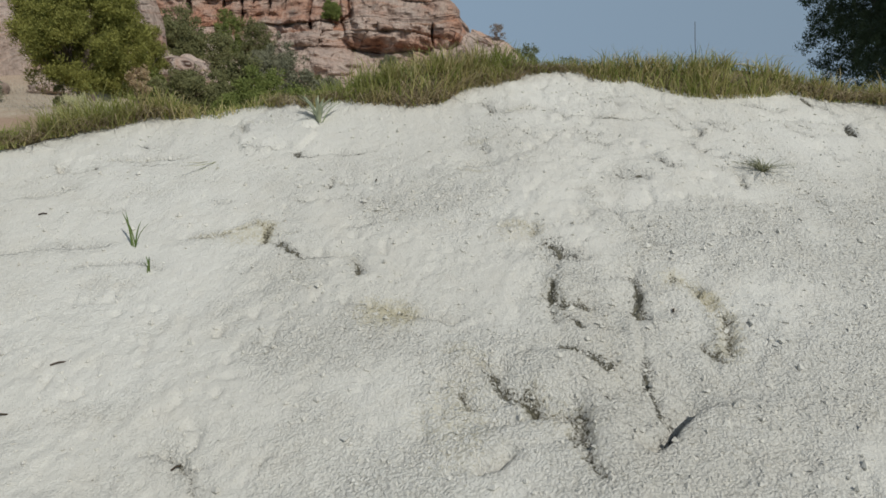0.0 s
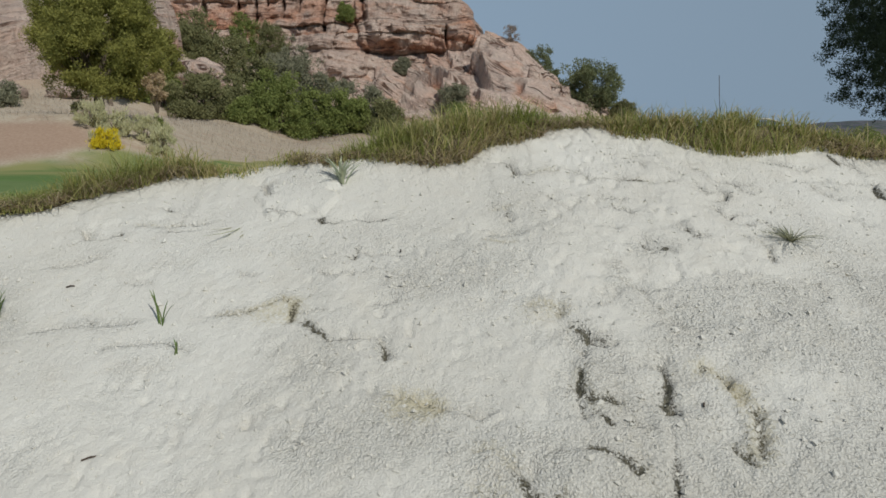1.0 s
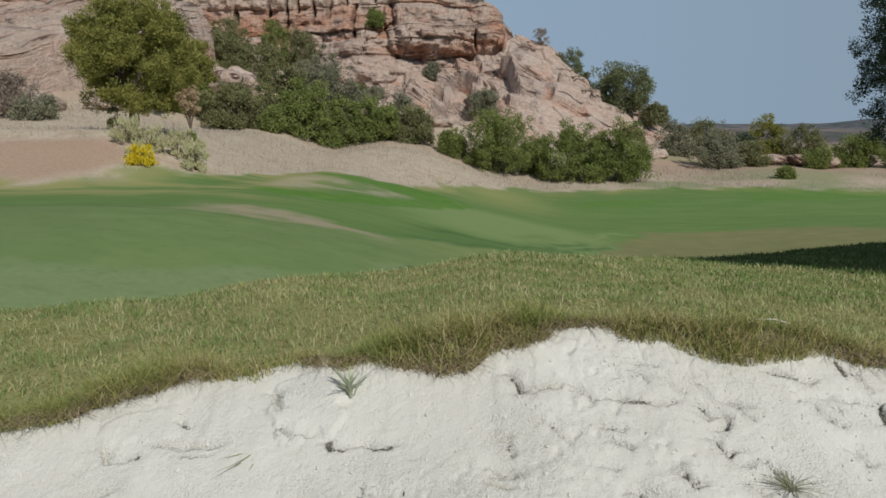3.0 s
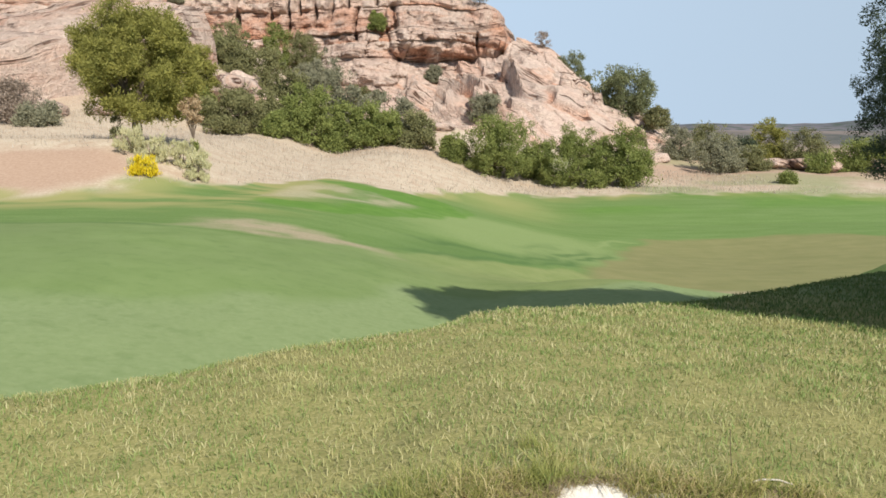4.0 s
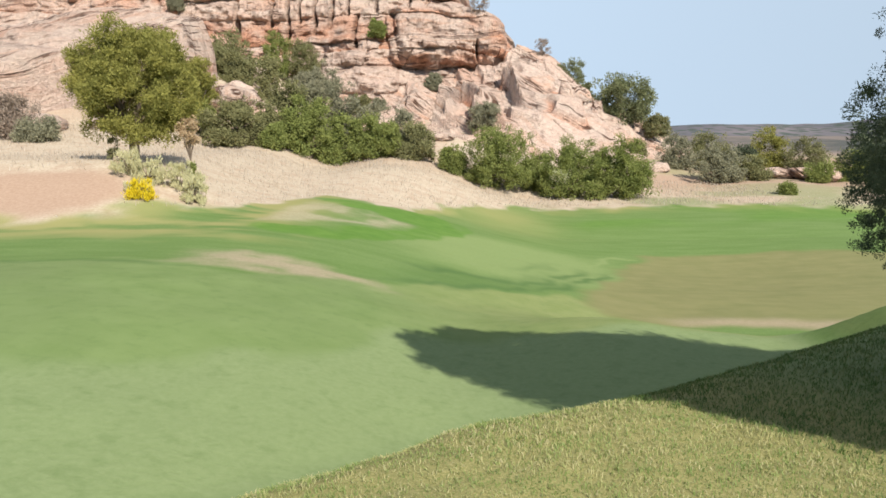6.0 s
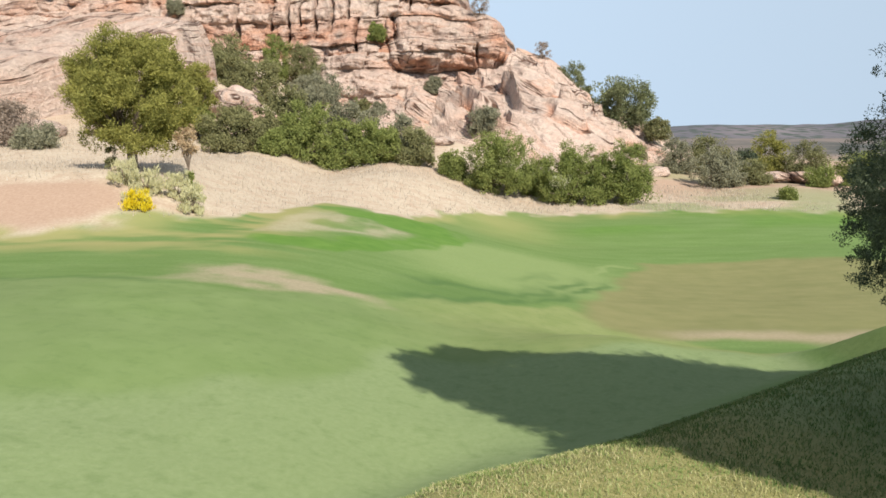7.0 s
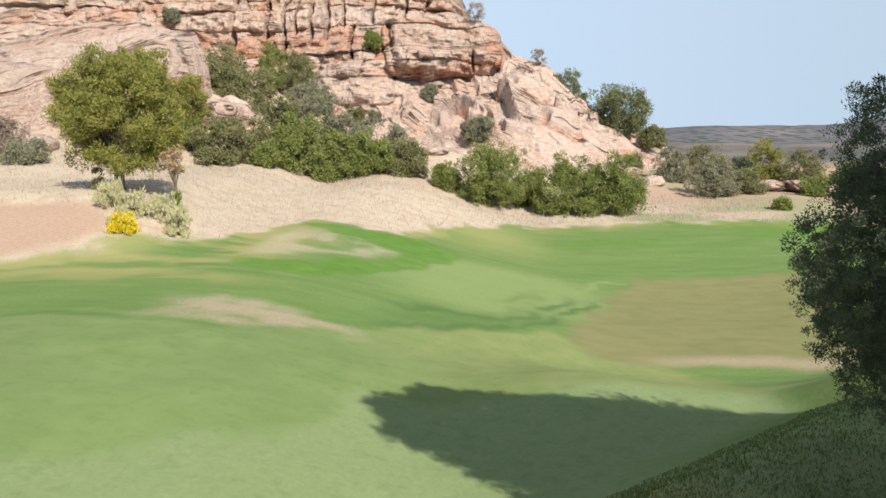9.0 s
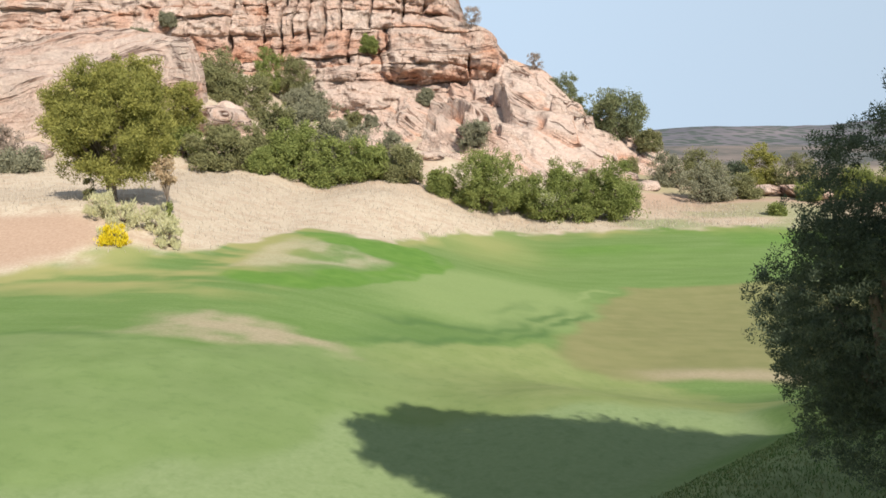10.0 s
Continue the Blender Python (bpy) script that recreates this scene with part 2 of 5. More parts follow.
def make_ground_stuff():
    s = Stuff("turf_and_earth", 0.95, 0.1)
    big, mid, fine, tiny = s.noise(0.18, 4), s.noise(1.1, 5), s.noise(9, 6, 0.65), s.noise(60, 4, 0.7)
    streak = s.noise(0.9, 4, at=s.scaled(0.35, 1.6, 1))
    green = s.ramp(mid, (0.3, (0.142, 0.21, 0.073)), (0.7, (0.176, 0.245, 0.094)))
    green = s.mix(s.ramp(big, (0.4, 0.0), (0.65, 0.5)), green, (0.15, 0.20, 0.085))
    green = s.mix(s.zone("warm"), green, s.ramp(mid, (0.3, (0.183, 0.23, 0.082)), (0.7, (0.228, 0.262, 0.107))))
    green = s.mix(s.zone("near"), green, s.ramp(fine, (0.3, (0.176, 0.237, 0.104)), (0.7, (0.212, 0.272, 0.129))))
    green = s.mix(s.ramp(s.noise(3.2, 5, 0.65), (0.52, 0.0), (0.68, 0.3)), green, (0.10, 0.16, 0.055))
    fair = s.ramp(streak, (0.3, (0.115, 0.19, 0.055)), (0.7, (0.15, 0.225, 0.078)))
    fair = s.mix(s.ramp(fine, (0.35, 0.35), (0.6, 0.0)), fair, (0.085, 0.15, 0.045))
    tall = s.ramp(mid, (0.3, (0.075, 0.175, 0.028)), (0.7, (0.115, 0.22, 0.042)))
    straw = s.ramp(fine, (0.3, (0.36, 0.288, 0.208)), (0.5, (0.46, 0.388, 0.30)), (0.72, (0.54, 0.468, 0.378)))
    straw = s.mix(s.ramp(mid, (0.45, 0.0), (0.7, 0.55)), straw, (0.35, 0.245, 0.175))
    earth = s.ramp(fine, (0.3, (0.31, 0.21, 0.152)), (0.7, (0.41, 0.30, 0.225)))
    bare = s.ramp(fine, (0.3, (0.30, 0.245, 0.165)), (0.7, (0.40, 0.33, 0.24)))
    tan = s.ramp(s.mix(0.5, mid, streak), (0.3, (0.165, 0.177, 0.073)), (0.7, (0.225, 0.217, 0.10)))
    thatch = s.ramp(tiny, (0.3, (0.15, 0.15, 0.06)), (0.5, (0.26, 0.25, 0.10)), (0.7, (0.38, 0.34, 0.165)))
    c = s.mix(s.zone("green"), fair, green)
    c = s.mix(s.zone("pale"), c, s.ramp(fine, (0.3, (0.185, 0.255, 0.095)), (0.7, (0.225, 0.285, 0.12))))
    c = s.mix(s.zone("mow"), c, (0.075, 0.14, 0.045))
    c = s.mix(s.zone("yellow"), c, (0.30, 0.28, 0.12))
    c = s.mix(s.zone("tall"), c, tall)
    c = s.mix(s.zone("tan"), c, tan)
    c = s.mix(s.zone("bare"), c, bare)
    c = s.mix(s.zone("dry"), c, straw)
    c = s.mix(s.zone("earth"), c, earth)
    c = s.mix(s.zone("scrub"), c, s.ramp(s.noise(0.05, 5, 0.7), (0.42, (0.085, 0.09, 0.085)), (0.6, (0.19, 0.16, 0.145))))
    c = s.mix(s.zone("thatch"), c, thatch)
    c = s.mix(s.zone("sod"), c, s.ramp(tiny, (0.35, (0.085, 0.07, 0.04)), (0.65, (0.22, 0.18, 0.11))))
    h = s.math("ADD", s.math("MULTIPLY", tiny, 0.12), s.math("MULTIPLY", fine, 0.5))
    return s.done(c, h, 0.5, 0.05)


def make_sand_stuff():
    s = Stuff("pale_bunker_sand", 0.95, 0.15)
    patch, mid, grain, speck = s.noise(2.2, 4), s.noise(14, 5, 0.6), s.noise(130, 5, 0.7), s.noise(480, 3, 0.7)
    warped = s.mix(0.012, s.place, s.node("ShaderNodeTexNoise", Vector=s.place, Scale=90.0, Detail=3.0).outputs["Color"], "ADD")
    clod = s.node("ShaderNodeTexVoronoi", Vector=warped, Scale=210.0).outputs["Distance"]
    rough = s.math("ADD", s.math("MULTIPLY", s.zone("crumb"), 0.75), s.math("MULTIPLY", s.ramp(s.noise(9, 4, 0.6), (0.45, 0.0), (0.62, 1.0)), 0.16))
    c = s.ramp(patch, (0.35, (0.665, 0.64, 0.575)), (0.65, (0.715, 0.695, 0.635)))
    c = s.mix(s.ramp(mid, (0.5, 0.0), (0.75, 0.35)), c, (0.65, 0.60, 0.51))
    c = s.mix(s.ramp(speck, (0.34, 0.45), (0.43, 0.0)), c, (0.42, 0.40, 0.36))
    # gaps between crumbs of crust, their shade put into the colour
    gap = s.math("MULTIPLY", s.ramp(clod, (0.50, 0.0), (0.72, 1.0)), rough)
    c = s.mix(s.math("MULTIPLY", gap, 0.55), c, (0.30, 0.28, 0.24))
    # flecks: dark grains, and shaded crumb holes painted as colour
    fleck = s.math("MULTIPLY", s.ramp(s.noise(85, 4, 0.7, warp=1.2), (0.60, 0.0), (0.64, 1.0)), rough)
    c = s.mix(s.math("MULTIPLY", fleck, 0.7), c, (0.20, 0.185, 0.145))
    tear = s.noise(150, 5, 0.78, warp=0.6)
    ochre = s.ramp(s.math("ADD", s.math("MULTIPLY", s.zone("stain"), 0.45), tear), (0.60, 0.0), (0.84, 0.8))
    c = s.mix(s.math("MULTIPLY", ochre, s.ramp(s.zone("stain"), (0.03, 0.0), (0.25, 1.0))), c, s.ramp(mid, (0.35, (0.56, 0.50, 0.34)), (0.65, (0.46, 0.40, 0.24))))
    # shade in the cracks and olive grime, both put into the colour
    shade_dirt = s.ramp(s.math("ADD", s.math("MULTIPLY", s.zone("shade_grime"), 0.52), tear), (0.74, 0.0), (0.82, 1.0))
    shade_dirt = s.math("MULTIPLY", shade_dirt, s.ramp(s.zone("shade_grime"), (0.04, 0.0), (0.2, 1.0)))
    c = s.mix(s.math("MULTIPLY", shade_dirt, 0.92), c, s.ramp(grain, (0.38, (0.05, 0.047, 0.032)), (0.62, (0.20, 0.185, 0.13))))
    lumps = s.noise(75, 7, 0.72)
    h = s.math("ADD", s.math("MULTIPLY", grain, 0.35), s.math("MULTIPLY", speck, 0.25))
    h = s.math("ADD", h, s.math("MULTIPLY", lumps, s.math("ADD", s.math("MULTIPLY", s.zone("crumb"), 0.9), 0.3)))
    h = s.math("SUBTRACT", h, s.math("MULTIPLY", s.math("MULTIPLY", clod, rough), 0.9))
    h = s.math("SUBTRACT", h, s.math("MULTIPLY", shade_dirt, 0.35))
    return s.done(c, h, 0.9, 0.0075)


def make_blade_stuff(name, *cols):
    s = Stuff(name, 0.6, 0.3)
    step = 1.0 / max(1, len(cols) - 1)
    c = s.ramp(s.island(), *[(k * step, col) for k, col in enumerate(cols)])
    patch = s.noise(0.9, 3)
    c = s.mix(s.ramp(patch, (0.5, 0.0), (0.64, 0.65)), c, cols[-1])
    c = s.mix(s.ramp(s.noise(2.6, 4, 0.6), (0.48, 0.0), (0.6, 0.8)), c, cols[1])
    return s.done(c, translucent=0.3)


def make_mesa_stuff():
    s = Stuff("distant_scrub_hill", 1.0, 0.0)
    dots = s.node("ShaderNodeTexVoronoi", Vector=s.scaled(1, 0.5, 2.0), Scale=0.055).outputs["Distance"]
    beds = s.noise(0.004, 5, at=s.scaled(1, 1, 6))
    soil = s.ramp(beds, (0.35, (0.105, 0.11, 0.13)), (0.65, (0.18, 0.165, 0.175)))
    return s.done(s.mix(s.ramp(dots, (0.32, 1.0), (0.55, 0.0)), soil, (0.075, 0.095, 0.085)))


GROUND, SAND, MESA = make_ground_stuff(), make_sand_stuff(), make_mesa_stuff()
ROCK = rock_stuff("red_sandstone")
SLAB = rock_stuff("cross_bedded_sandstone", (-0.35, -0.1), 1.05, 0.85)
APRON = rock_stuff("pale_slickrock", (0.45, -0.35), 1.12, 1.0)
BOULDER = rock_stuff("pale_boulder_rock", (0.45, -0.35), 1.3, 0.0)
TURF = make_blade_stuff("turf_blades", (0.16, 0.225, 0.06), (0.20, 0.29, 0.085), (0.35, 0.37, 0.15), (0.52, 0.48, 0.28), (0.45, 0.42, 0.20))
# greener turf, its colour also darkened for the shade under the trees
LUSH_SHADE = make_blade_stuff("lush_shade_blades", (0.06, 0.115, 0.025), (0.085, 0.155, 0.035), (0.13, 0.19, 0.055), (0.26, 0.27, 0.11), (0.14, 0.185, 0.06))
LONG = make_blade_stuff("lip_grass", (0.15, 0.192, 0.043), (0.27, 0.305, 0.082), (0.47, 0.42, 0.162), (0.60, 0.50, 0.285), (0.36, 0.28, 0.125))
DEAD = make_blade_stuff("dead_thatch", (0.17, 0.13, 0.08), (0.33, 0.26, 0.16), (0.50, 0.42, 0.28), (0.36, 0.28, 0.17))
STRAW = make_blade_stuff("dry_straw", (0.37, 0.31, 0.245), (0.47, 0.41, 0.335), (0.54, 0.485, 0.41), (0.41, 0.34, 0.275))
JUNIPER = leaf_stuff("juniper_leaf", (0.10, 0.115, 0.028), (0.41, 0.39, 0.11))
# bluish juniper leaf with shade put into its colour
SHADED = leaf_stuff("juniper_shaded_blue_leaf", (0.024, 0.042, 0.025), (0.16, 0.195, 0.12))
OAK = leaf_stuff("scrub_oak_leaf", (0.11, 0.15, 0.04), (0.31, 0.345, 0.11), 0.35)
OLIVE = leaf_stuff("olive_scrub_leaf", (0.12, 0.13, 0.055), (0.29, 0.285, 0.135), 0.3)
PINYON = leaf_stuff("pinyon_needle", (0.10, 0.125, 0.06), (0.25, 0.27, 0.135))
SAGE = leaf_stuff("grey_sage_leaf", (0.17, 0.17, 0.11), (0.34, 0.335, 0.225))
GREY = leaf_stuff("bare_grey_twig", (0.24, 0.19, 0.15), (0.42, 0.345, 0.28))
BLOOM = leaf_stuff("yellow_bloom", (0.60, 0.46, 0.015), (0.80, 0.66, 0.05))
PALE = leaf_stuff("pale_rabbitbrush_leaf", (0.42, 0.41, 0.22), (0.66, 0.63, 0.40))
RUST = leaf_stuff("dead_tan_leaf", (0.38, 0.28, 0.17), (0.55, 0.42, 0.27))
BARK = bark_stuff("juniper_bark", (0.10, 0.075, 0.055), (0.25, 0.20, 0.16))

# ---- ground ----
EDGE_GREEN = ((-30, 18.6), (-4.6, 18.6), (-1.8, 20.7), (0.9, 23.3), (4.7, 27.0), (7.5, 24.5), (10.9, 18.0), (14, 16.0))
EDGE_DRY = ((-40, 27), (-15.9, 27.8), (-12.2, 29), (-8.7, 32.3), (-6.3, 42.3), (-1.4, 43.5), (2, 49), (5.6, 55), (14.5, 57.4), (23.4, 57.9), (30.5, 56.3), (60, 54))


def along(x, line):
    return np.interp(x, [p[0] for p in line], [p[1] for p in line])


def oval(x, y, cx, cy, rx, ry, turn=0.0):
    a, b = x - cx, y - cy
    c, s = math.cos(turn), math.sin(turn)
    return np.hypot((a * c + b * s) / rx, (b * c - a * s) / ry)


def near_line(x, y, line):
    """Distance to a chain of points."""
    best = np.full(np.shape(x), 1e9)
    for (ax, ay), (bx, by) in zip(line[:-1], line[1:]):
        dx, dy = bx - ax, by - ay
        k = np.clip(((x - ax) * dx + (y - ay) * dy) / (dx * dx + dy * dy), 0, 1)
        best = np.minimum(best, np.hypot(x - ax - k * dx, y - ay - k * dy))
    return best


TONGUE = ((-6.2, 41.6), (-3.4, 42.2), (-0.3, 42.5), (2.0, 41.7), (1.8, 39.0), (0.8, 35.9), (-0.2, 33.1), (-1.9, 29.6), (-3.4, 27.4), (-4.5, 26.6), (-5.9, 26.5), (-6.9, 27.4), (-7.0, 28.8), (-5.0, 29.2), (-3.5, 30.8), (-1.8, 33.4), (-0.6, 36.7), (-1.8, 37.2), (-3.9, 38.3), (-5.8, 39.4))
STRAW_PATCH = ((-6.9, 29.6), (-6.8, 34.5), (-6.2, 39.2), (-4.2, 38.0), (-1.8, 36.9), (-1.2, 36.0), (-2.6, 33.2), (-4.6, 31.0))
HOLLOW = ((11.9, 41.7), (19.5, 42.0), (27, 40), (27, 24), (14, 23.0), (9.0, 23.6), (7.0, 23.9), (5.6, 24.8), (5.3, 27.3), (6.0, 29.2), (8.9, 35.5))
PALE_EDGE = ((-12, 7.6), (-5.4, 9.5), (-4.5, 10.0), (-3.7, 10.8), (-2.7, 12.0), (-1.5, 13.4), (-0.6, 15.0), (2.0, 15.5), (9.0, 17.0))
RING = ((-2.6, 21.4), (-1.1, 21.9), (0.2, 23.0), (1.7, 24.5), (3.8, 26.7), (5.2, 28.6), (6.9, 31.7), (8.6, 36.1), (9.8, 39.7))
INNER = ((-1.0, 25.0), (0.3, 25.6), (2.1, 26.4), (3.3, 27.4), (4.5, 29.0), (6.0, 31.7), (7.3, 35.3), (8.0, 37.9))


def inside(x, y, line):
    """Distance from a closed outline, positive inside it."""
    odd = np.zeros(np.shape(x), bool)
    for (ax, ay), (bx, by) in zip(line, line[1:] + line[:1]):
        if ay != by:
            odd ^= ((y < ay) != (y < by)) & (x < ax + (y - ay) * (bx - ax) / (by - ay))
    return np.where(odd, 1.0, -1.0) * near_line(x, y, line + line[:1])


def zones(x, y):
    wx, wy = x + 0.5 * fbm(x * 0.5, y * 0.5, 1.0), y + 0.7 * fbm(x * 0.4, y * 0.4, 2.0)
    ux, uy = x + 0.25 * fbm(x * 0.9, y * 0.6, 1.0, 3), y + 0.45 * fbm(x * 0.9, y * 0.6, 2.0, 3)
    s = crest(x, y)
    out = {}
    out["thatch"] = 1 - sst((s - 1.15 + 0.15 * bumps(x, y, 8.0)) / 0.4)
    out["thatch"] = np.where((y < 20) & (s < 4), out["thatch"], 0) * (1 - 0.85 * sst((x + 0.5 * y - 6.5) / 2.5))
    out["sod"] = sst((1.022 - bunker_r(x, y)) / 0.014)
    out["green"] = sst((along(wx, EDGE_GREEN) - wy) / 0.8 + 0.5) * (1 - sst((2.4 - s) / 0.8) * sst((y - 10) / 3))
    out["near"] = sst((along(ux, PALE_EDGE) - uy) / 1.0 + 0.5)
    out["warm"] = 0.9 * sst((ux + 0.25 * (uy - 16) + 1.8 + 0.8 * fbm(x * 0.25, y * 0.9, 22.0, 3)) / 7.0) * sst((uy - 11) / 4)
    out["dry"] = sst((wy - along(wx, EDGE_DRY)) / 1.8 + 0.5 + 0.5 * fbm(x * 0.8, y * 0.5, 3.0, 3))
    out["yellow"] = 0.85 * sst((wy - 22.5) / 3) * sst((-wx - 3.5) / 4) * sst(0.85 + fbm(x * 0.35, y * 0.9, 5.0)) + 0.6 * np.exp(-((wx - 4) / 3.5) ** 2 - ((wy - 50) / 5) ** 2)
    out["yellow"] = np.maximum(out["yellow"], 0.7 * np.exp(-((wy - along(wx, EDGE_DRY) + 0.8) / 1.5) ** 2) * sst(0.65 + bumps(x * 0.35, y * 0.2, 16.0)))
    out["tall"] = 0.85 * sst(inside(ux, uy, TONGUE) / 0.45 + 0.55) * sst(0.9 + 0.5 * fbm(x * 0.7, y * 0.5, 7.0))
    out["tall"] = np.maximum(out["tall"], 0.55 * sst((uy - 46 - 0.15 * x) / 3) * sst((x - 6) / 5) * sst(0.5 + fbm(x * 0.16, y * 0.3, 27.0)))
    out["dry"] = np.maximum(out["dry"] * (1 - out["tall"]), 0.48 * sst(inside(ux, uy, STRAW_PATCH) / 0.9 + 0.5) * sst(0.75 + 0.7 * fbm(x * 0.8, y * 0.5, 18.0)))
    hollow = np.where(crest(x, y) > 2.2, inside(wx, wy, HOLLOW), -3.0)
    out["tan"] = sst(hollow / 1.0 + 0.5)
    spill = oval(ux, uy, -4.7, 20.5, 3.2, 1.5, 0.25) + 0.3 * fbm(x * 0.7, y * 1.3, 6.0)
    foot = sst(1 - np.abs(hollow - 0.7) / 1.3) * sst((28 - wy) / 3) * sst((wx - 6.5) / 3)
    out["bare"] = np.maximum(0.85 * sst((1.15 - spill) / 0.8), 0.75 * foot)
    out["pale"] = 0.8 * sst((1.15 - oval(wx, wy, 4.0, 34.0, 4.6, 8.0, -0.55)) / 0.5)
    ring = near_line(ux + 0.2 * bumps(x * 1.3, y * 1.3, 12.0), uy, RING)
    inner = sst((uy - along(ux, RING)) / 0.4 + 0.5)
    band = near_line(ux + 0.2 * bumps(x * 0.7, y * 0.7, 13.0), uy, INNER)
    tracks = 0.9 * np.exp(-(ring / 0.30) ** 2) + 0.85 * np.exp(-(band / 0.34) ** 2) + 0.45 * inner * np.exp(-((band - 1.4) / 0.35) ** 2) * sst((x - 2.5) / 2)
    tracks = np.maximum(tracks, 0.42 * inner * sst((1.9 - ring) / 0.8) * sst((6.5 - x) / 3))
    out["mow"] = np.clip(tracks, 0, 0.95) * sst(0.95 + 0.55 * fbm(x * 0.8, y * 0.7, 14.0, 3)) * sst((x + 2.8) / 3.0) * sst((37 - y) / 5)
    out["mow"] = np.maximum(out["mow"], 0.6 * np.exp(-((uy - 18.5) / 0.22) ** 2) * sst((-5.2 - ux) / 1.5))
    out["pale"] = np.maximum(out["pale"], 0.9 * inner * np.exp(-((ring - 0.75) / 0.25) ** 2) * sst((x - 4) / 2))
    out["scrub"] = sst((y - 88) / 14) * sst((x - 22) / 12) + sst((y - 160) / 60)
    out["earth"] = np.maximum(sst((1.15 - oval(wx, wy, -16.5, 30.4, 4.4, 2.4)) / 0.4), out["dry"] * np.maximum(0.55 * sst(0.5 + 1.5 * fbm(x * 0.12, y * 0.16, 9.0)) * sst((y - 55) / 12), 0.9 * sst((x - 15) / 6) * sst((y - 62 - 2 * bumps(x * 0.2, y * 0.2, 4.0)) / 5)))
    return out


def far_lines(start, stop, first):
    out, step = [start], first
    while abs(out[-1]) < stop:
        out.append(out[-1] + step)
        step *= 1.25
    return out[1:]


gx = np.concatenate([far_lines(-32, 4500, -1.0)[::-1], stretch((-32, -14, 0.6), (-14, -6, 0.2), (-6, -3.5, 0.1), (-3.5, 3, 0.065), (3, 10, 0.16), (10, 26, 0.3), (26, 45, 0.6)), far_lines(45, 4500, 1.0)])
gy = np.concatenate([far_lines(-8, 4500, -1.0)[::-1], stretch((-8, 1, 0.12), (1, 2.4, 0.03), (2.4, 6, 0.08), (6, 48, 0.3), (48, 66, 0.4), (66, 130, 1.0)), far_lines(130, 4500, 2.0)])
X, Y = np.meshgrid(gx, gy)
Z = turf_z(X, Y)
near = sst((60 - np.hypot(X, Y)) / 30)
Z += near * 0.02 * fbm(X * 0.7, Y * 0.7, 2.0) * sst((crest(X, Y) + 1) / 4) + 0.35 * sst((Y - 50) / 20) * fbm(X * 0.09, Y * 0.09, 3.0) * sst((160 - Y) / 60)
lip = bunker_r(X, Y)
Z = np.where(lip < 1.0, np.minimum(Z, sand_base(X, Y) - 0.10), Z)
area = zones(X, Y)
me = mesh_of("ground", np.stack([X, Y, Z], -1).reshape(-1, 3), sheet(*X.shape), attrs=area.items())
ground = part("ground", me, GROUND)
tagged(ground, "mown golf green, fairway and dry straw slopes", "ground", kind="structure")

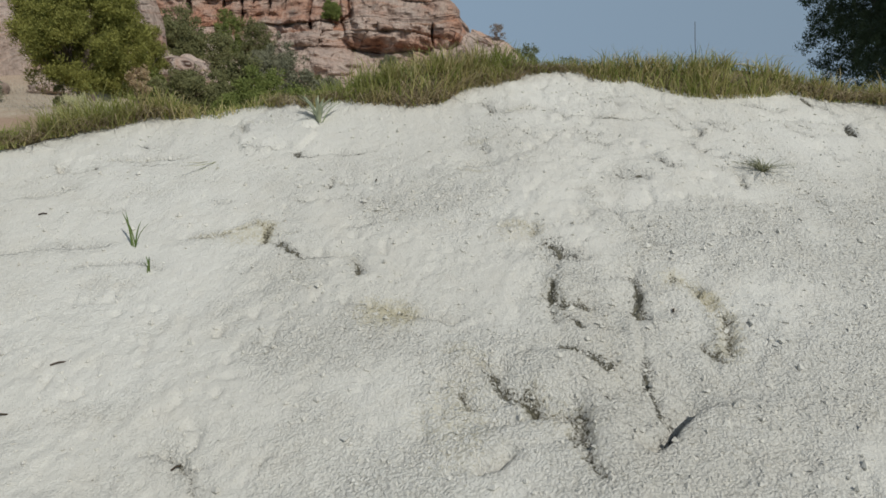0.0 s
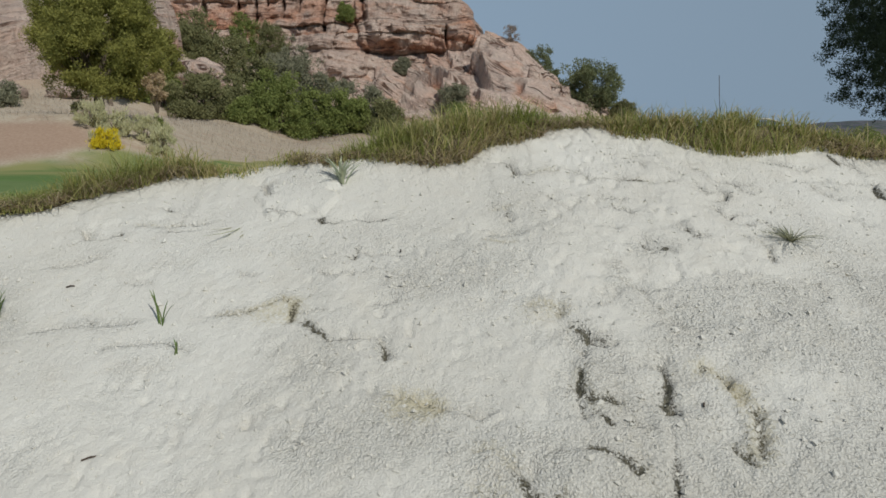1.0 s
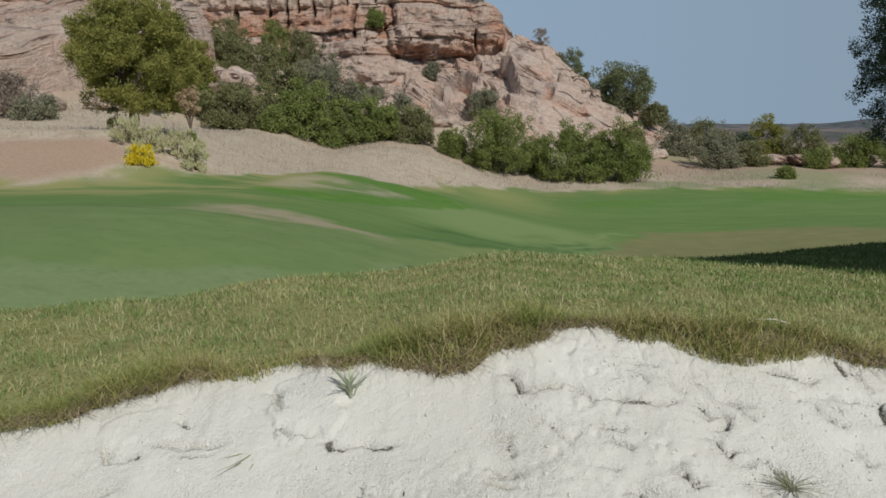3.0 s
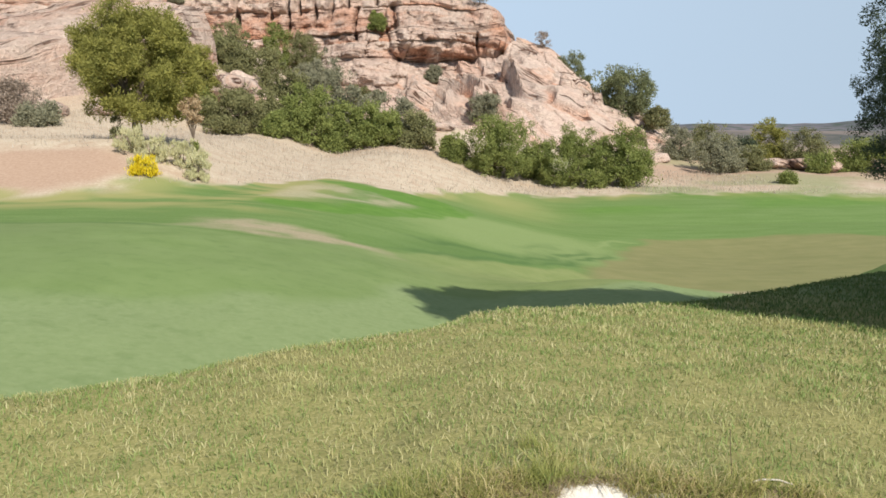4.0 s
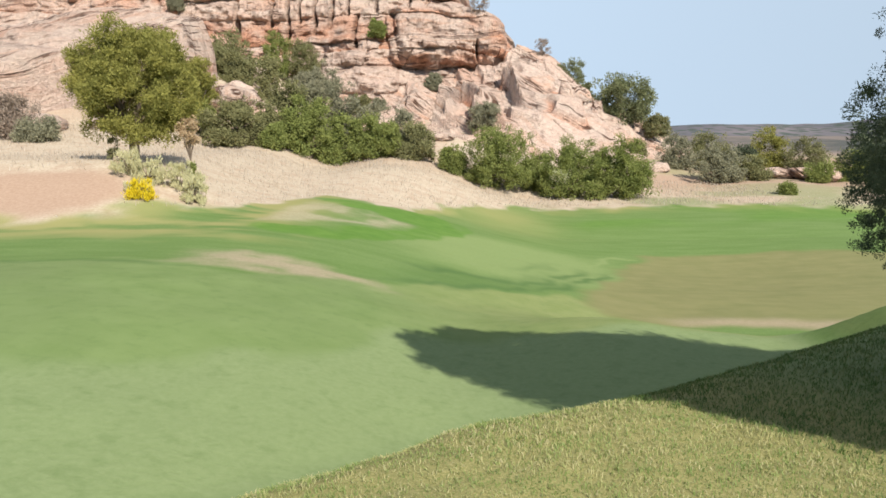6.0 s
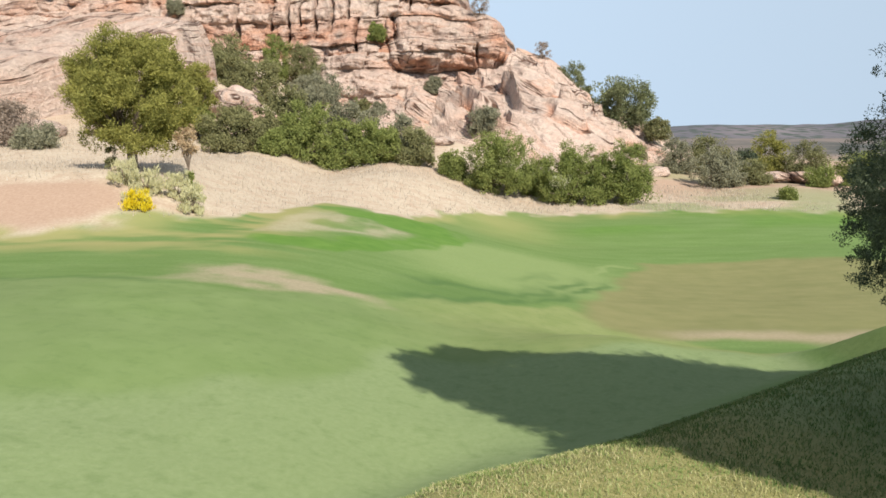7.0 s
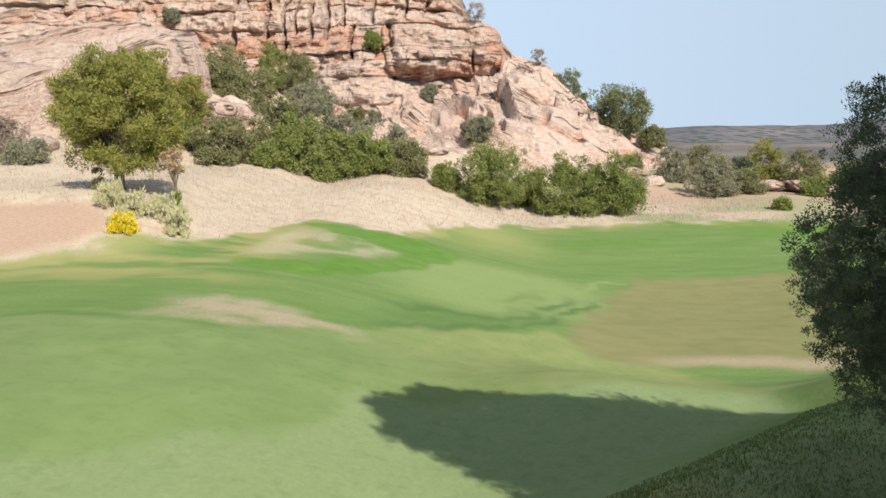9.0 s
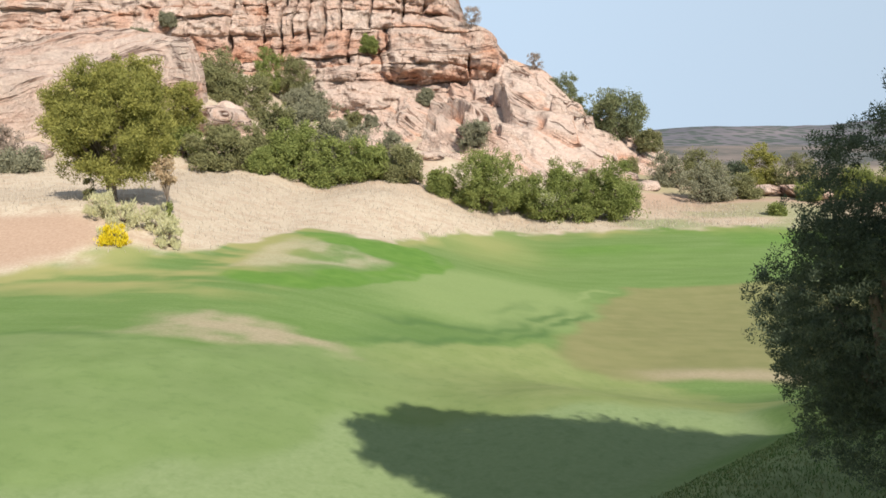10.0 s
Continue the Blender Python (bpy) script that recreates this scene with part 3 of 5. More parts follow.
# ---- bunker sand ----
# Chains of broken crust on the bunker's face: (depth of the step, half width, darkness for shade and grime, ochre
# stain, chain).
CRACKS = (
    (0.015, 0.012, 0.95, 0.5, ((0.099, 0.938), (0.127, 0.934), (0.135, 0.912), (0.157, 0.886), (0.174, 0.860), (0.192, 0.849), (0.210, 0.840), (0.217, 0.814))),
    (0.014, 0.022, 0.5, 0.3, ((0.209, 0.837), (0.217, 0.807), (0.241, 0.807), (0.265, 0.793), (0.264, 0.769), (0.270, 0.750), (0.274, 0.700))),
    (0.014, 0.020, 0.7, 0.0, ((0.413, 1.058), (0.419, 1.032), (0.407, 0.993), (0.418, 0.969))),
    (0.010, 0.020, 0.5, 0.0, ((0.406, 0.980), (0.393, 0.930), (0.384, 0.883), (0.376, 0.839), (0.379, 0.808), (0.389, 0.791))),
    (0.008, 0.026, 0.38, 0.1, ((0.276, 1.051), (0.270, 1.001), (0.268, 0.969))),
    (0.008, 0.026, 0.42, 0.3, ((0.241, 0.815), (0.256, 0.779), (0.259, 0.745))),
    (0.012, 0.011, 0.75, 0.2, ((0.287, 0.972), (0.298, 0.944))),
    (0.010, 0.012, 0.65, 0.2, ((0.301, 0.839), (0.313, 0.823))),
    (0.008, 0.022, 0.30, 0.3, ((0.33, 0.90), (0.345, 0.86), (0.35, 0.82))),
    (0.040, 0.024, 0.5, 0.1, ((0.345, 0.735), (0.375, 0.753), (0.394, 0.774), (0.421, 0.793))),
    (0.018, 0.024, 0.45, 0.9, ((0.484, 1.049), (0.511, 1.032), (0.524, 0.999), (0.532, 0.954), (0.528, 0.923), (0.517, 0.891))),
    (0.012, 0.012, 0.7, 0.3, ((0.496, 1.042), (0.515, 1.020), (0.522, 1.000))),
    (0.014, 0.014, 0.6, 0.5, ((0.483, 0.909), (0.493, 0.875))),
    (0.022, 0.016, 0.9, 0.1, ((0.295, 1.152), (0.312, 1.117), (0.352, 1.110))),
    (0.018, 0.015, 0.7, 0.6, ((0.284, 1.062), (0.271, 1.027), (0.294, 0.999), (0.323, 0.991))),
    (0.010, 0.010, 0.8, 0.4, ((0.257, 0.915), (0.285, 0.906), (0.306, 0.889), (0.330, 0.870))),
    (0.014, 0.010, 0.8, 0.2, ((0.337, 0.957), (0.364, 0.943))),
    (0.014, 0.011, 0.7, 0.0, ((0.094, 1.007), (0.111, 0.992))),
    (0.018, 0.016, 0.7, 0.0, ((0.164, 0.804), (0.181, 0.800))),
    (0.032, 0.020, 0.5, 0.0, ((0.125, 0.738), (0.152, 0.742), (0.169, 0.754))),
    (0.014, 0.018, 0.3, 0.6, ((-0.02, 1.060), (0.019, 1.040), (0.044, 1.018))),
    (0.014, 0.014, 0.4, 0.4, ((0.220, 1.222), (0.274, 1.215), (0.278, 1.195))),
    (0.016, 0.015, 0.6, 0.2, ((0.102, 0.865), (0.121, 0.835))),
    (0.016, 0.009, 0.6, 0.8, ((-0.37, 1.300), (-0.31, 1.302), (-0.26, 1.325), (-0.22, 1.320), (-0.225, 1.262))),
    (0.014, 0.009, 0.7, 0.5, ((-0.20, 1.255), (-0.15, 1.205), (-0.09, 1.195), (-0.06, 1.190), (-0.04, 1.135))),
    (0.030, 0.010, 0.3, 0.0, ((-0.359, 1.744), (-0.335, 1.681))),
    (0.036, 0.009, 0.9, 0.2, ((-0.322, 1.621), (-0.296, 1.595), (-0.262, 1.598))),
    (0.036, 0.009, 0.8, 0.2, ((-0.752, 1.622), (-0.731, 1.589), (-0.696, 1.587), (-0.662, 1.589))),
    (0.026, 0.008, 0.8, 0.1, ((-0.205, 1.579), (-0.194, 1.558), (-0.164, 1.556))),
    (0.026, 0.008, 0.8, 0.1, ((-0.115, 1.564), (-0.097, 1.548), (-0.051, 1.550))),
    (0.014, 0.008, 0.6, 0.0, ((-0.581, 1.678), (-0.559, 1.660))),
    (0.016, 0.012, 0.5, 0.0, ((-0.114, 1.457), (-0.119, 1.424))),
    (0.012, 0.010, 0.45, 0.0, ((-0.097, 1.440), (-0.018, 1.415))),
    (0.010, 0.010, 0.4, 0.0, ((-0.186, 1.399), (-0.164, 1.381))),
    (0.010, 0.010, 0.4, 0.0, ((-0.131, 1.385), (-0.081, 1.383))),
    (0.010, 0.010, 0.15, 0.5, ((-0.632, 1.621), (-0.472, 1.601))),
    (0.012, 0.012, 0.35, 0.0, ((-0.755, 1.494), (-0.675, 1.513))),
    (0.024, 0.010, 0.75, 0.1, ((0.233, 1.707), (0.259, 1.657))),
    (0.012, 0.012, 0.35, 0.7, ((0.258, 1.649), (0.341, 1.645))),
    (0.018, 0.011, 0.55, 0.6, ((0.383, 1.659), (0.422, 1.612), (0.458, 1.619), (0.523, 1.605), (0.607, 1.596))),
    (0.018, 0.013, 0.65, 0.0, ((0.675, 1.592), (0.722, 1.557), (0.712, 1.532))),
    (0.016, 0.016, 0.6, 0.0, ((0.681, 1.502), (0.688, 1.456), (0.707, 1.474))),
    (0.016, 0.012, 0.7, 0.0, ((0.568, 1.417), (0.586, 1.412), (0.600, 1.386))),
    (0.016, 0.018, 0.65, 0.0, ((0.480, 1.378), (0.486, 1.346), (0.519, 1.355))),
    (0.024, 0.014, 0.9, 0.0, ((0.405, 1.275), (0.425, 1.245), (0.440, 1.228))),
    (0.014, 0.010, 0.6, 0.1, ((0.708, 1.395), (0.707, 1.374))),
    (0.018, 0.012, 0.65, 0.4, ((0.735, 1.389), (0.739, 1.359), (0.733, 1.320))),
    (0.018, 0.010, 0.6, 0.1, ((0.879, 1.696), (0.940, 1.680), (0.970, 1.666))),
    (0.018, 0.012, 0.65, 0.1, ((0.941, 1.605), (0.961, 1.558), (0.986, 1.542))),
    (0.016, 0.012, 0.65, 0.0, ((0.985, 1.476), (0.997, 1.446))),
    (0.016, 0.010, 0.65, 0.0, ((1.057, 1.723), (1.058, 1.680))),
    (0.012, 0.014, 0.4, 0.1, ((0.211, 1.522), (0.214, 1.477))),
    (0.006, 0.008, 0.1, 0.9, ((0.159, 1.428), (0.223, 1.406))),
    (0.016, 0.014, 0.6, 0.0, ((1.111, 1.604), (1.092, 1.541))),
    (0.012, 0.010, 0.4, 0.0, ((0.431, 1.538), (0.479, 1.529))),
    (0.012, 0.014, 0.4, 0.3, ((-0.30, 0.830), (-0.25, 0.790), (-0.23, 0.745))),
    (0.012, 0.012, 0.45, 0.2, ((0.470, 1.150), (0.515, 1.135))),
    (0.008, 0.008, 0.35, 0.1, ((-0.72, 1.30), (-0.62, 1.305), (-0.53, 1.30))),
    (0.008, 0.008, 0.35, 0.1, ((-0.56, 1.235), (-0.46, 1.245), (-0.40, 1.22))),
)
sx = np.concatenate([stretch((-5.6, -1.9, 0.08)), stretch((-1.8, -1.15, 0.02), (-1.15, 1.3, 0.005), (1.3, 1.9, 0.02)), stretch((1.98, 5.8, 0.08))])
sy = stretch((-7.6, 0.0, 0.08), (0.0, 0.55, 0.03), (0.55, 0.68, 0.006), (0.68, 1.9, 0.005))
X, Y = np.meshgrid(sx, sy)
R = bunker_r(X, Y)
Z = sand_base(X, Y)
Z += 0.013 * fbm(X * 2.2, Y * 2.2, 1.0, 3) + 0.0012 * fbm(X * 11, Y * 9, 2.0, 3)
rough_part = sst(0.22 + 0.9 * fbm(X * 2.3 + 3, Y * 2.3, 7.0, 2) + 0.6 * sst((X + 0.05) / 0.5) - 0.9 * sst((Y - 1.35) / 0.3) * sst((0.45 - X) / 0.3))
clod = fbm(X * 52, Y * 52, 3.0, 2, 0.6)
fine_part = sst((Y - 0.45) / 0.2) * sst((1.75 - np.abs(X)) / 0.3)
Z += fine_part * rough_part * 0.0019 * np.abs(clod) ** 0.8 * np.sign(clod) + fine_part * 0.0011 * fbm(X * 80, Y * 80, 5.0, 2)
# small craters and crumbs
pits = bumps(X * 34, Y * 29, 11.0) * 0.55 + bumps(X * 75, Y * 65, 12.0) * 0.45
Z -= fine_part * (0.15 + 0.85 * rough_part) * 0.022 * np.clip(pits - 0.38, 0, 0.35)
# faint runnels down the face
Z += 0.0013 * bumps(X * 34 + 1.5 * bumps(X * 3, Y * 3), Y * 3.5, 21.0) * sst((Y - 1.1) / 0.3)
shade_grime = np.zeros_like(Z)
stain = 0.5 * np.exp(-(oval(X, Y, -0.26, 1.29, 0.06, 0.035)) ** 2) + 0.5 * np.exp(-(oval(X, Y, 0.0, 1.03, 0.06, 0.04)) ** 2) + 0.2 * np.exp(-(oval(X, Y, 0.10, 0.80, 0.05, 0.10)) ** 2)
stain += 0.25 * np.exp(-(oval(X, Y, 0.24, 1.20, 0.09, 0.05)) ** 2) + 0.14 * np.exp(-(oval(X, Y, 0.12, 0.84, 0.12, 0.10)) ** 2) + 0.35 * np.exp(-(oval(X, Y, 0.21, 1.53, 0.05, 0.012)) ** 2)
stain += 0.06 * sst((1.12 - Y) / 0.2) * sst((X + 0.25) / 0.25) * sst((0.40 - X) / 0.15) * sst(0.7 + 0.8 * fbm(X * 9, Y * 9, 19.0, 3))
crumb = 0.06 + 0.7 * sst(0.08 + 0.55 * sst((1.32 - Y) / 0.35) * sst((X + 0.4) / 0.4) + 0.3 * sst((X - 0.25) / 0.3) + 0.75 * fbm(X * 6, Y * 6, 15.0, 3))
crumb *= 1 - 0.6 * sst((Y - 1.25) / 0.3)
jag = 0.012 * bumps(X * 22, Y * 22, 31.0) + 0.007 * bumps(X * 60, Y * 60, 33.0) + 0.004 * bumps(X * 130, Y * 130, 35.0)
uneven, ragged = sst(0.75 + bumps(X * 17, Y * 17, 47.0)) * 0.8, sst(0.6 + 1.3 * bumps(X * 14, Y * 14, 41.0))
pick = random.Random(17)
SPOTS = []
for k in range(30):
    x0, y0 = pick.uniform(0.15, 1.25), pick.uniform(1.12, 1.72)
    dx, dy = pick.uniform(0.01, 0.05), -pick.uniform(0.0, 0.05)
    SPOTS.append((pick.uniform(0.008, 0.018), pick.uniform(0.006, 0.011), pick.uniform(0.3, 0.75), 0.0, ((x0, y0), (x0 + dx, y0 + dy))))
for k in range(7):
    x0, y0 = pick.uniform(-0.9, 0.2), pick.uniform(1.2, 1.7)
    SPOTS.append((pick.uniform(0.006, 0.012), 0.006, 0.4, 0.0, ((x0, y0), (x0 + pick.uniform(0.02, 0.07), y0 + pick.uniform(-0.012, 0.006)))))
for k, (drop, wide, dark, ochre, chain) in enumerate(CRACKS + tuple(SPOTS)):
    sway = jag * (0.4 if wide < 0.0105 else 0.6)
    d = near_line(X + sway, Y + 0.8 * sway, chain)
    below = near_line(X + sway, Y + 0.8 * sway - 0.004, chain) - near_line(X + sway, Y + 0.8 * sway + 0.004, chain)
    low = sst(0.5 - below / 0.004)
    Z -= drop * uneven * 1.15 * low * np.exp(-d / (1.8 * wide)) + drop * 0.6 * np.exp(-(d / (0.35 * wide)) ** 2)
    line = min(1.0, 1.2 * dark) if k < len(CRACKS) else 0.0
    # dark line painted for shade under the crust's ledges, mixed with grime
    shade_grime = np.maximum(shade_grime, line * np.exp(-(d / max(0.42 * wide, 0.0055 + 0.003 * (chain[0][1] > 1.45))) ** 2) * (0.35 + 0.65 * ragged))
    shade_grime = np.maximum(shade_grime, 0.62 * dark * np.exp(-(d / (1.5 * wide)) ** 2) * (0.5 + 0.5 * ragged))
    crumb = np.maximum(crumb, 0.55 * np.exp(-(d / (2.0 * wide)) ** 2))
    stain += 0.55 * ochre * np.exp(-(d / (1.1 * wide)) ** 2)
# block with a sheer side near the lip
block = oval(X, Y, -0.265, 1.70, 0.085, 0.11)
Z += 0.011 * sst((1.1 - block + 0.25 * bumps(X * 25, Y * 25, 51.0)) / 0.09)
block = oval(X, Y, -0.66, 1.68, 0.11, 0.05)
Z += 0.004 * sst((1.1 - block + 0.25 * bumps(X * 25, Y * 25, 52.0)) / 0.25)
Z = np.where(R > 1.006, np.minimum(Z, turf_z(X, Y) - 0.03), Z)
keep = (R < 1.03)
faces = sheet(*X.shape)
faces = faces[keep.ravel()[faces].all(1)]
me = mesh_of("sand", np.stack([X, Y, Z], -1).reshape(-1, 3), faces, attrs=(("stain", np.clip(stain, 0, 1)), ("shade_grime", np.clip(shade_grime, 0, 1)), ("crumb", np.clip(crumb, 0, 1))))
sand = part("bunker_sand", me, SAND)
tagged(sand, "white crusted bunker sand with cracks and small pits", "sand", kind="structure")


def sand_at(x, y):
    i, j = min(np.searchsorted(sx, x), len(sx) - 1), min(np.searchsorted(sy, y), len(sy) - 1)
    return float(Z_SAND[j, i])


Z_SAND = Z


def sand_h(x, y, field=None):
    """Height of the sand (or another field on its grid) between the grid lines."""
    g = Z_SAND if field is None else field
    i, j = np.clip(np.searchsorted(sx, x) - 1, 0, len(sx) - 2), np.clip(np.searchsorted(sy, y) - 1, 0, len(sy) - 2)
    u, v = (x - sx[i]) / (sx[i + 1] - sx[i]), (y - sy[j]) / (sy[j + 1] - sy[j])
    return (g[j, i] * (1 - u) + g[j, i + 1] * u) * (1 - v) + (g[j + 1, i] * (1 - u) + g[j + 1, i + 1] * u) * v


# loose crumbs of crust
rng = np.random.default_rng(12)
n = 42000
px, py = rng.uniform(-1.2, 1.35, n), rng.uniform(0.45, 1.78, n)
keep = (bunker_r(px, py) < 0.985) & (rng.uniform(0, 1, n) < 0.10 + 0.5 * np.clip(sand_h(px, py, crumb), 0, 1) ** 1.5)
px, py = px[keep], py[keep]
n = len(px)
size = np.clip(np.exp(rng.normal(math.log(0.0021), 0.45, n)), 0.0009, 0.0065)
octa = np.array([(1, 0, 0), (-1, 0, 0), (0, 1, 0), (0, -1, 0), (0, 0, 1), (0, 0, -1)], float)
shape = octa[None] * rng.uniform(0.6, 1.3, (n, 6, 1)) + rng.normal(0, 0.22, (n, 6, 3))
v = shape * size[:, None, None] + np.stack([px, py, sand_h(px, py) + 0.25 * size], -1)[:, None]
tri = np.array([(0, 2, 4), (2, 1, 4), (1, 3, 4), (3, 0, 4), (2, 0, 5), (1, 2, 5), (3, 1, 5), (0, 3, 5)])
me = mesh_of("crumbs", v.reshape(-1, 3), (np.arange(n) * 6)[:, None, None].repeat(8, 1).reshape(-1, 1) + np.tile(tri, (n, 1)), smooth=False, attrs=(("crumb", np.zeros(n * 6)),))
tagged(part("sand_crumbs", me, SAND), "small pale crumbs of broken sand crust", "sand", kind="stuff")


# ---- grass ----
def blades(rng, px, py, pz, tall, wide, lean, curl=0.5):
    """Bent grass blades, each a strip of two quads and a tip."""
    n = len(px)
    a = rng.uniform(0, 2 * np.pi, n)
    face = rng.uniform(0, 2 * np.pi, n)
    base = np.stack([px, py, pz], -1)
    out = np.stack([np.cos(a), np.sin(a), 0 * a], -1) * (tall * lean)[:, None]
    side = np.stack([np.cos(face), np.sin(face), 0 * a], -1) * (wide * 0.5)[:, None]
    up = np.array([0, 0, 1.0]) * tall[:, None]
    mid = base + up * 0.58 + out * 0.34
    tip = base + up * (1 - 0.35 * lean[:, None]) + out
    v = np.stack([base - side, base + side, mid - side * 0.8, mid + side * 0.8, tip], 1).reshape(-1, 3)
    k = (np.arange(n) * 5)[:, None]
    return v, [k + np.array([0, 1, 3, 2]), k + np.array([2, 3, 4])]


def grass(name, rng, px, py, pz, tall, wide, lean, material, label, category="grass"):
    v, f = blades(rng, px, py, pz, tall, wide, lean)
    ob = part(name, mesh_of(name, v, f, smooth=False), material)
    return tagged(ob, label, category, kind="stuff")


rng = np.random.default_rng(4)
# mown rough behind the lip
n = 310000
px = rng.uniform(-5.5, 9.5, n)
py = 1.5 + rng.power(0.62, n) * 12.5
near = np.hypot(px - 0.3, py + 0.2)
keep = (bunker_r(px, py) > 1.004) & (crest(px, py) < 1.4 + 0.15 * bumps(px, py, 8.0)) & (rng.uniform(0, 1, n) < np.clip(5.5 / near, 0.15, 1)) & (px < 1.6 + 0.66 * py) & (px > -1.4 - 0.66 * py)
px, py, near = px[keep], py[keep], near[keep]
patch = bumps(px * 1.4, py * 1.4, 6.0)
tall = (0.020 + 0.009 * patch + rng.uniform(0, 0.026, len(px))) * (1 + 0.10 * np.clip(near - 4, 0, 5))
wide = 0.0033 * (1 + 0.32 * np.clip(near - 2, 0, 8))
lush_shade = px + 0.5 * py + 1.2 * fbm(px * 0.9, py * 0.9, 9.0, 2) > 6.5
for pick, material, label in ((~lush_shade, TURF, "olive and straw coloured mown rough turf"), (lush_shade, LUSH_SHADE, "green mown rough turf, coloured darker for tree shade")):
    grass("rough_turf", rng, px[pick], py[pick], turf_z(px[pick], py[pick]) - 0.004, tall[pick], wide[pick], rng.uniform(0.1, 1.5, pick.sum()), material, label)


def lip_y(x):
    """Where the bunker's far edge lies."""
    y = np.linspace(0.6, 2.2, 401)
    inside = bunker_r(np.asarray(x)[:, None] + 0 * y, y + 0 * np.asarray(x)[:, None]) < 1.0
    return y[np.clip(400 - np.argmax(inside[:, ::-1], axis=1), 0, 400)]


# longer tufts hanging over the lip
cx = np.arange(-2.4, 2.6, 0.0070)
cx = cx + rng.normal(0, 0.02, len(cx))
thick = sst(0.62 + 0.9 * bumps(cx * 4.2, 0 * cx, 2.0))
back_off = np.abs(rng.normal(0, 1, len(cx))) * np.where(rng.uniform(0, 1, len(cx)) < 0.5, 0.022, 0.13)
cy = lip_y(cx) - 0.004 + back_off
pick = rng.uniform(0, 1, len(cx)) < 0.7 + 0.3 * thick
cx, cy, thick = cx[pick], cy[pick], thick[pick]
many = 60
px = np.repeat(cx, many) + rng.normal(0, 0.022, len(cx) * many)
py = np.repeat(cy, many) + rng.normal(0, 0.022, len(cx) * many)
th = np.repeat(thick, many)
keep = (bunker_r(px, py) > 0.9965)
px, py, th = px[keep], py[keep], th[keep]
tall = 0.92 * (1 - 0.5 * np.exp(-((px - 0.44) / 0.10) ** 2)) * rng.uniform(0.025 + 0.03 * sst((-px - 0.1) / 0.4), 0.085) * (0.6 + 0.6 * th) * np.repeat(rng.uniform(0.55, 1.35, len(cx)), many)[keep] * (1 + 0.15 * sst((-px - 0.1) / 0.4) + 0.25 * sst((px - 0.6) / 0.3))
grass("lip_grass", rng, px, py, np.where(bunker_r(px, py) > 1.004, turf_z(px, py), np.maximum(sand_base(px, py), turf_z(px, py))) - 0.006, tall, rng.uniform(0.0013, 0.0028, len(px)), rng.uniform(0.15, 1.7, len(px)), LONG, "long green and straw grass along the bunker lip")
# dead grass hanging down the turf's edge
n = 9000
px = rng.uniform(-2.3, 2.4, n)
py = lip_y(px) + rng.uniform(-0.006, 0.012, n)
keep = sst(0.35 + 1.2 * bumps(px * 5.0, 0 * px, 12.0) + 0.3 * sst((px - 0.7) / 0.3)) > rng.uniform(0, 1, n)
px, py = px[keep], py[keep]
n = len(px)
low, high = sand_base(px, py), np.maximum(turf_z(px, py), sand_base(px, py))
grass("hanging_thatch", rng, px, py, low + (high - low) * rng.uniform(0.2, 1.05, n), rng.uniform(0.012, 0.04, n), rng.uniform(0.0015, 0.003, n), rng.uniform(1.2, 3.6, n), DEAD, "brown dead grass hanging down the turf edge")
# dead thatch under them
n = 8000
px = rng.uniform(-2.4, 2.6, n)
py = lip_y(px) + rng.normal(0.008, 0.018, n)
keep = (sst(0.5 + 1.3 * bumps(px * 4.2, 0 * px, 2.0)) > rng.uniform(0, 1, n)) & (bunker_r(px, py) > 0.995)
px, py = px[keep], py[keep]
grass("dead_thatch", rng, px, py, np.maximum(sand_base(px, py), turf_z(px, py)) - 0.004, rng.uniform(0.008, 0.026, len(px)), rng.uniform(0.0015, 0.003, len(px)), rng.uniform(0.8, 2.6, len(px)), DEAD, "brown dead thatch under the lip grass")


# ---- sandstone ----
def dice(*cells):
    """A random number from 0 to 1 for each cell."""
    k = [np.asarray(q).astype(np.int64) for q in np.broadcast_arrays(*cells)]
    return lattice(k[0], k[1], k[2] if len(k) > 2 else k[0] * 0 + 7)


BEDS = np.cumsum(np.concatenate([[-6.0], np.random.default_rng(21).uniform(0.9, 3.9, 40)]))
# long upright joints: x, lowest and highest level, half width
JOINTS = ((-29.6, 12.0, 40, 0.30), (-21.6, 14.2, 40, 0.22), (-19.6, 17.0, 40, 0.14), (-17.6, 15.2, 24, 0.22), (-15.2, 16.0, 40, 0.30), (-13.0, 18.0, 40, 0.16),
          (-11.2, 13.0, 19, 0.22), (-6.2, 14.6, 19.2, 0.5), (-0.9, 19.2, 40, 0.30), (-8.6, 18.4, 40, 0.16), (-4.0, 19.0, 40, 0.18), (5.2, 11.0, 14.6, 0.14), (-24.6, 16.5, 40, 0.2))
SKYLINE = ((4.0, 13.5), (10.5, 12.6), (12.6, 11.0), (14.0, 10.0), (16.0, 9.6), (17.4, 8.8), (18.6, 7.0), (19.2, 5.0), (19.6, 3.6), (22.0, 3.2), (26.0, 1.5), (34.0, -1.0))


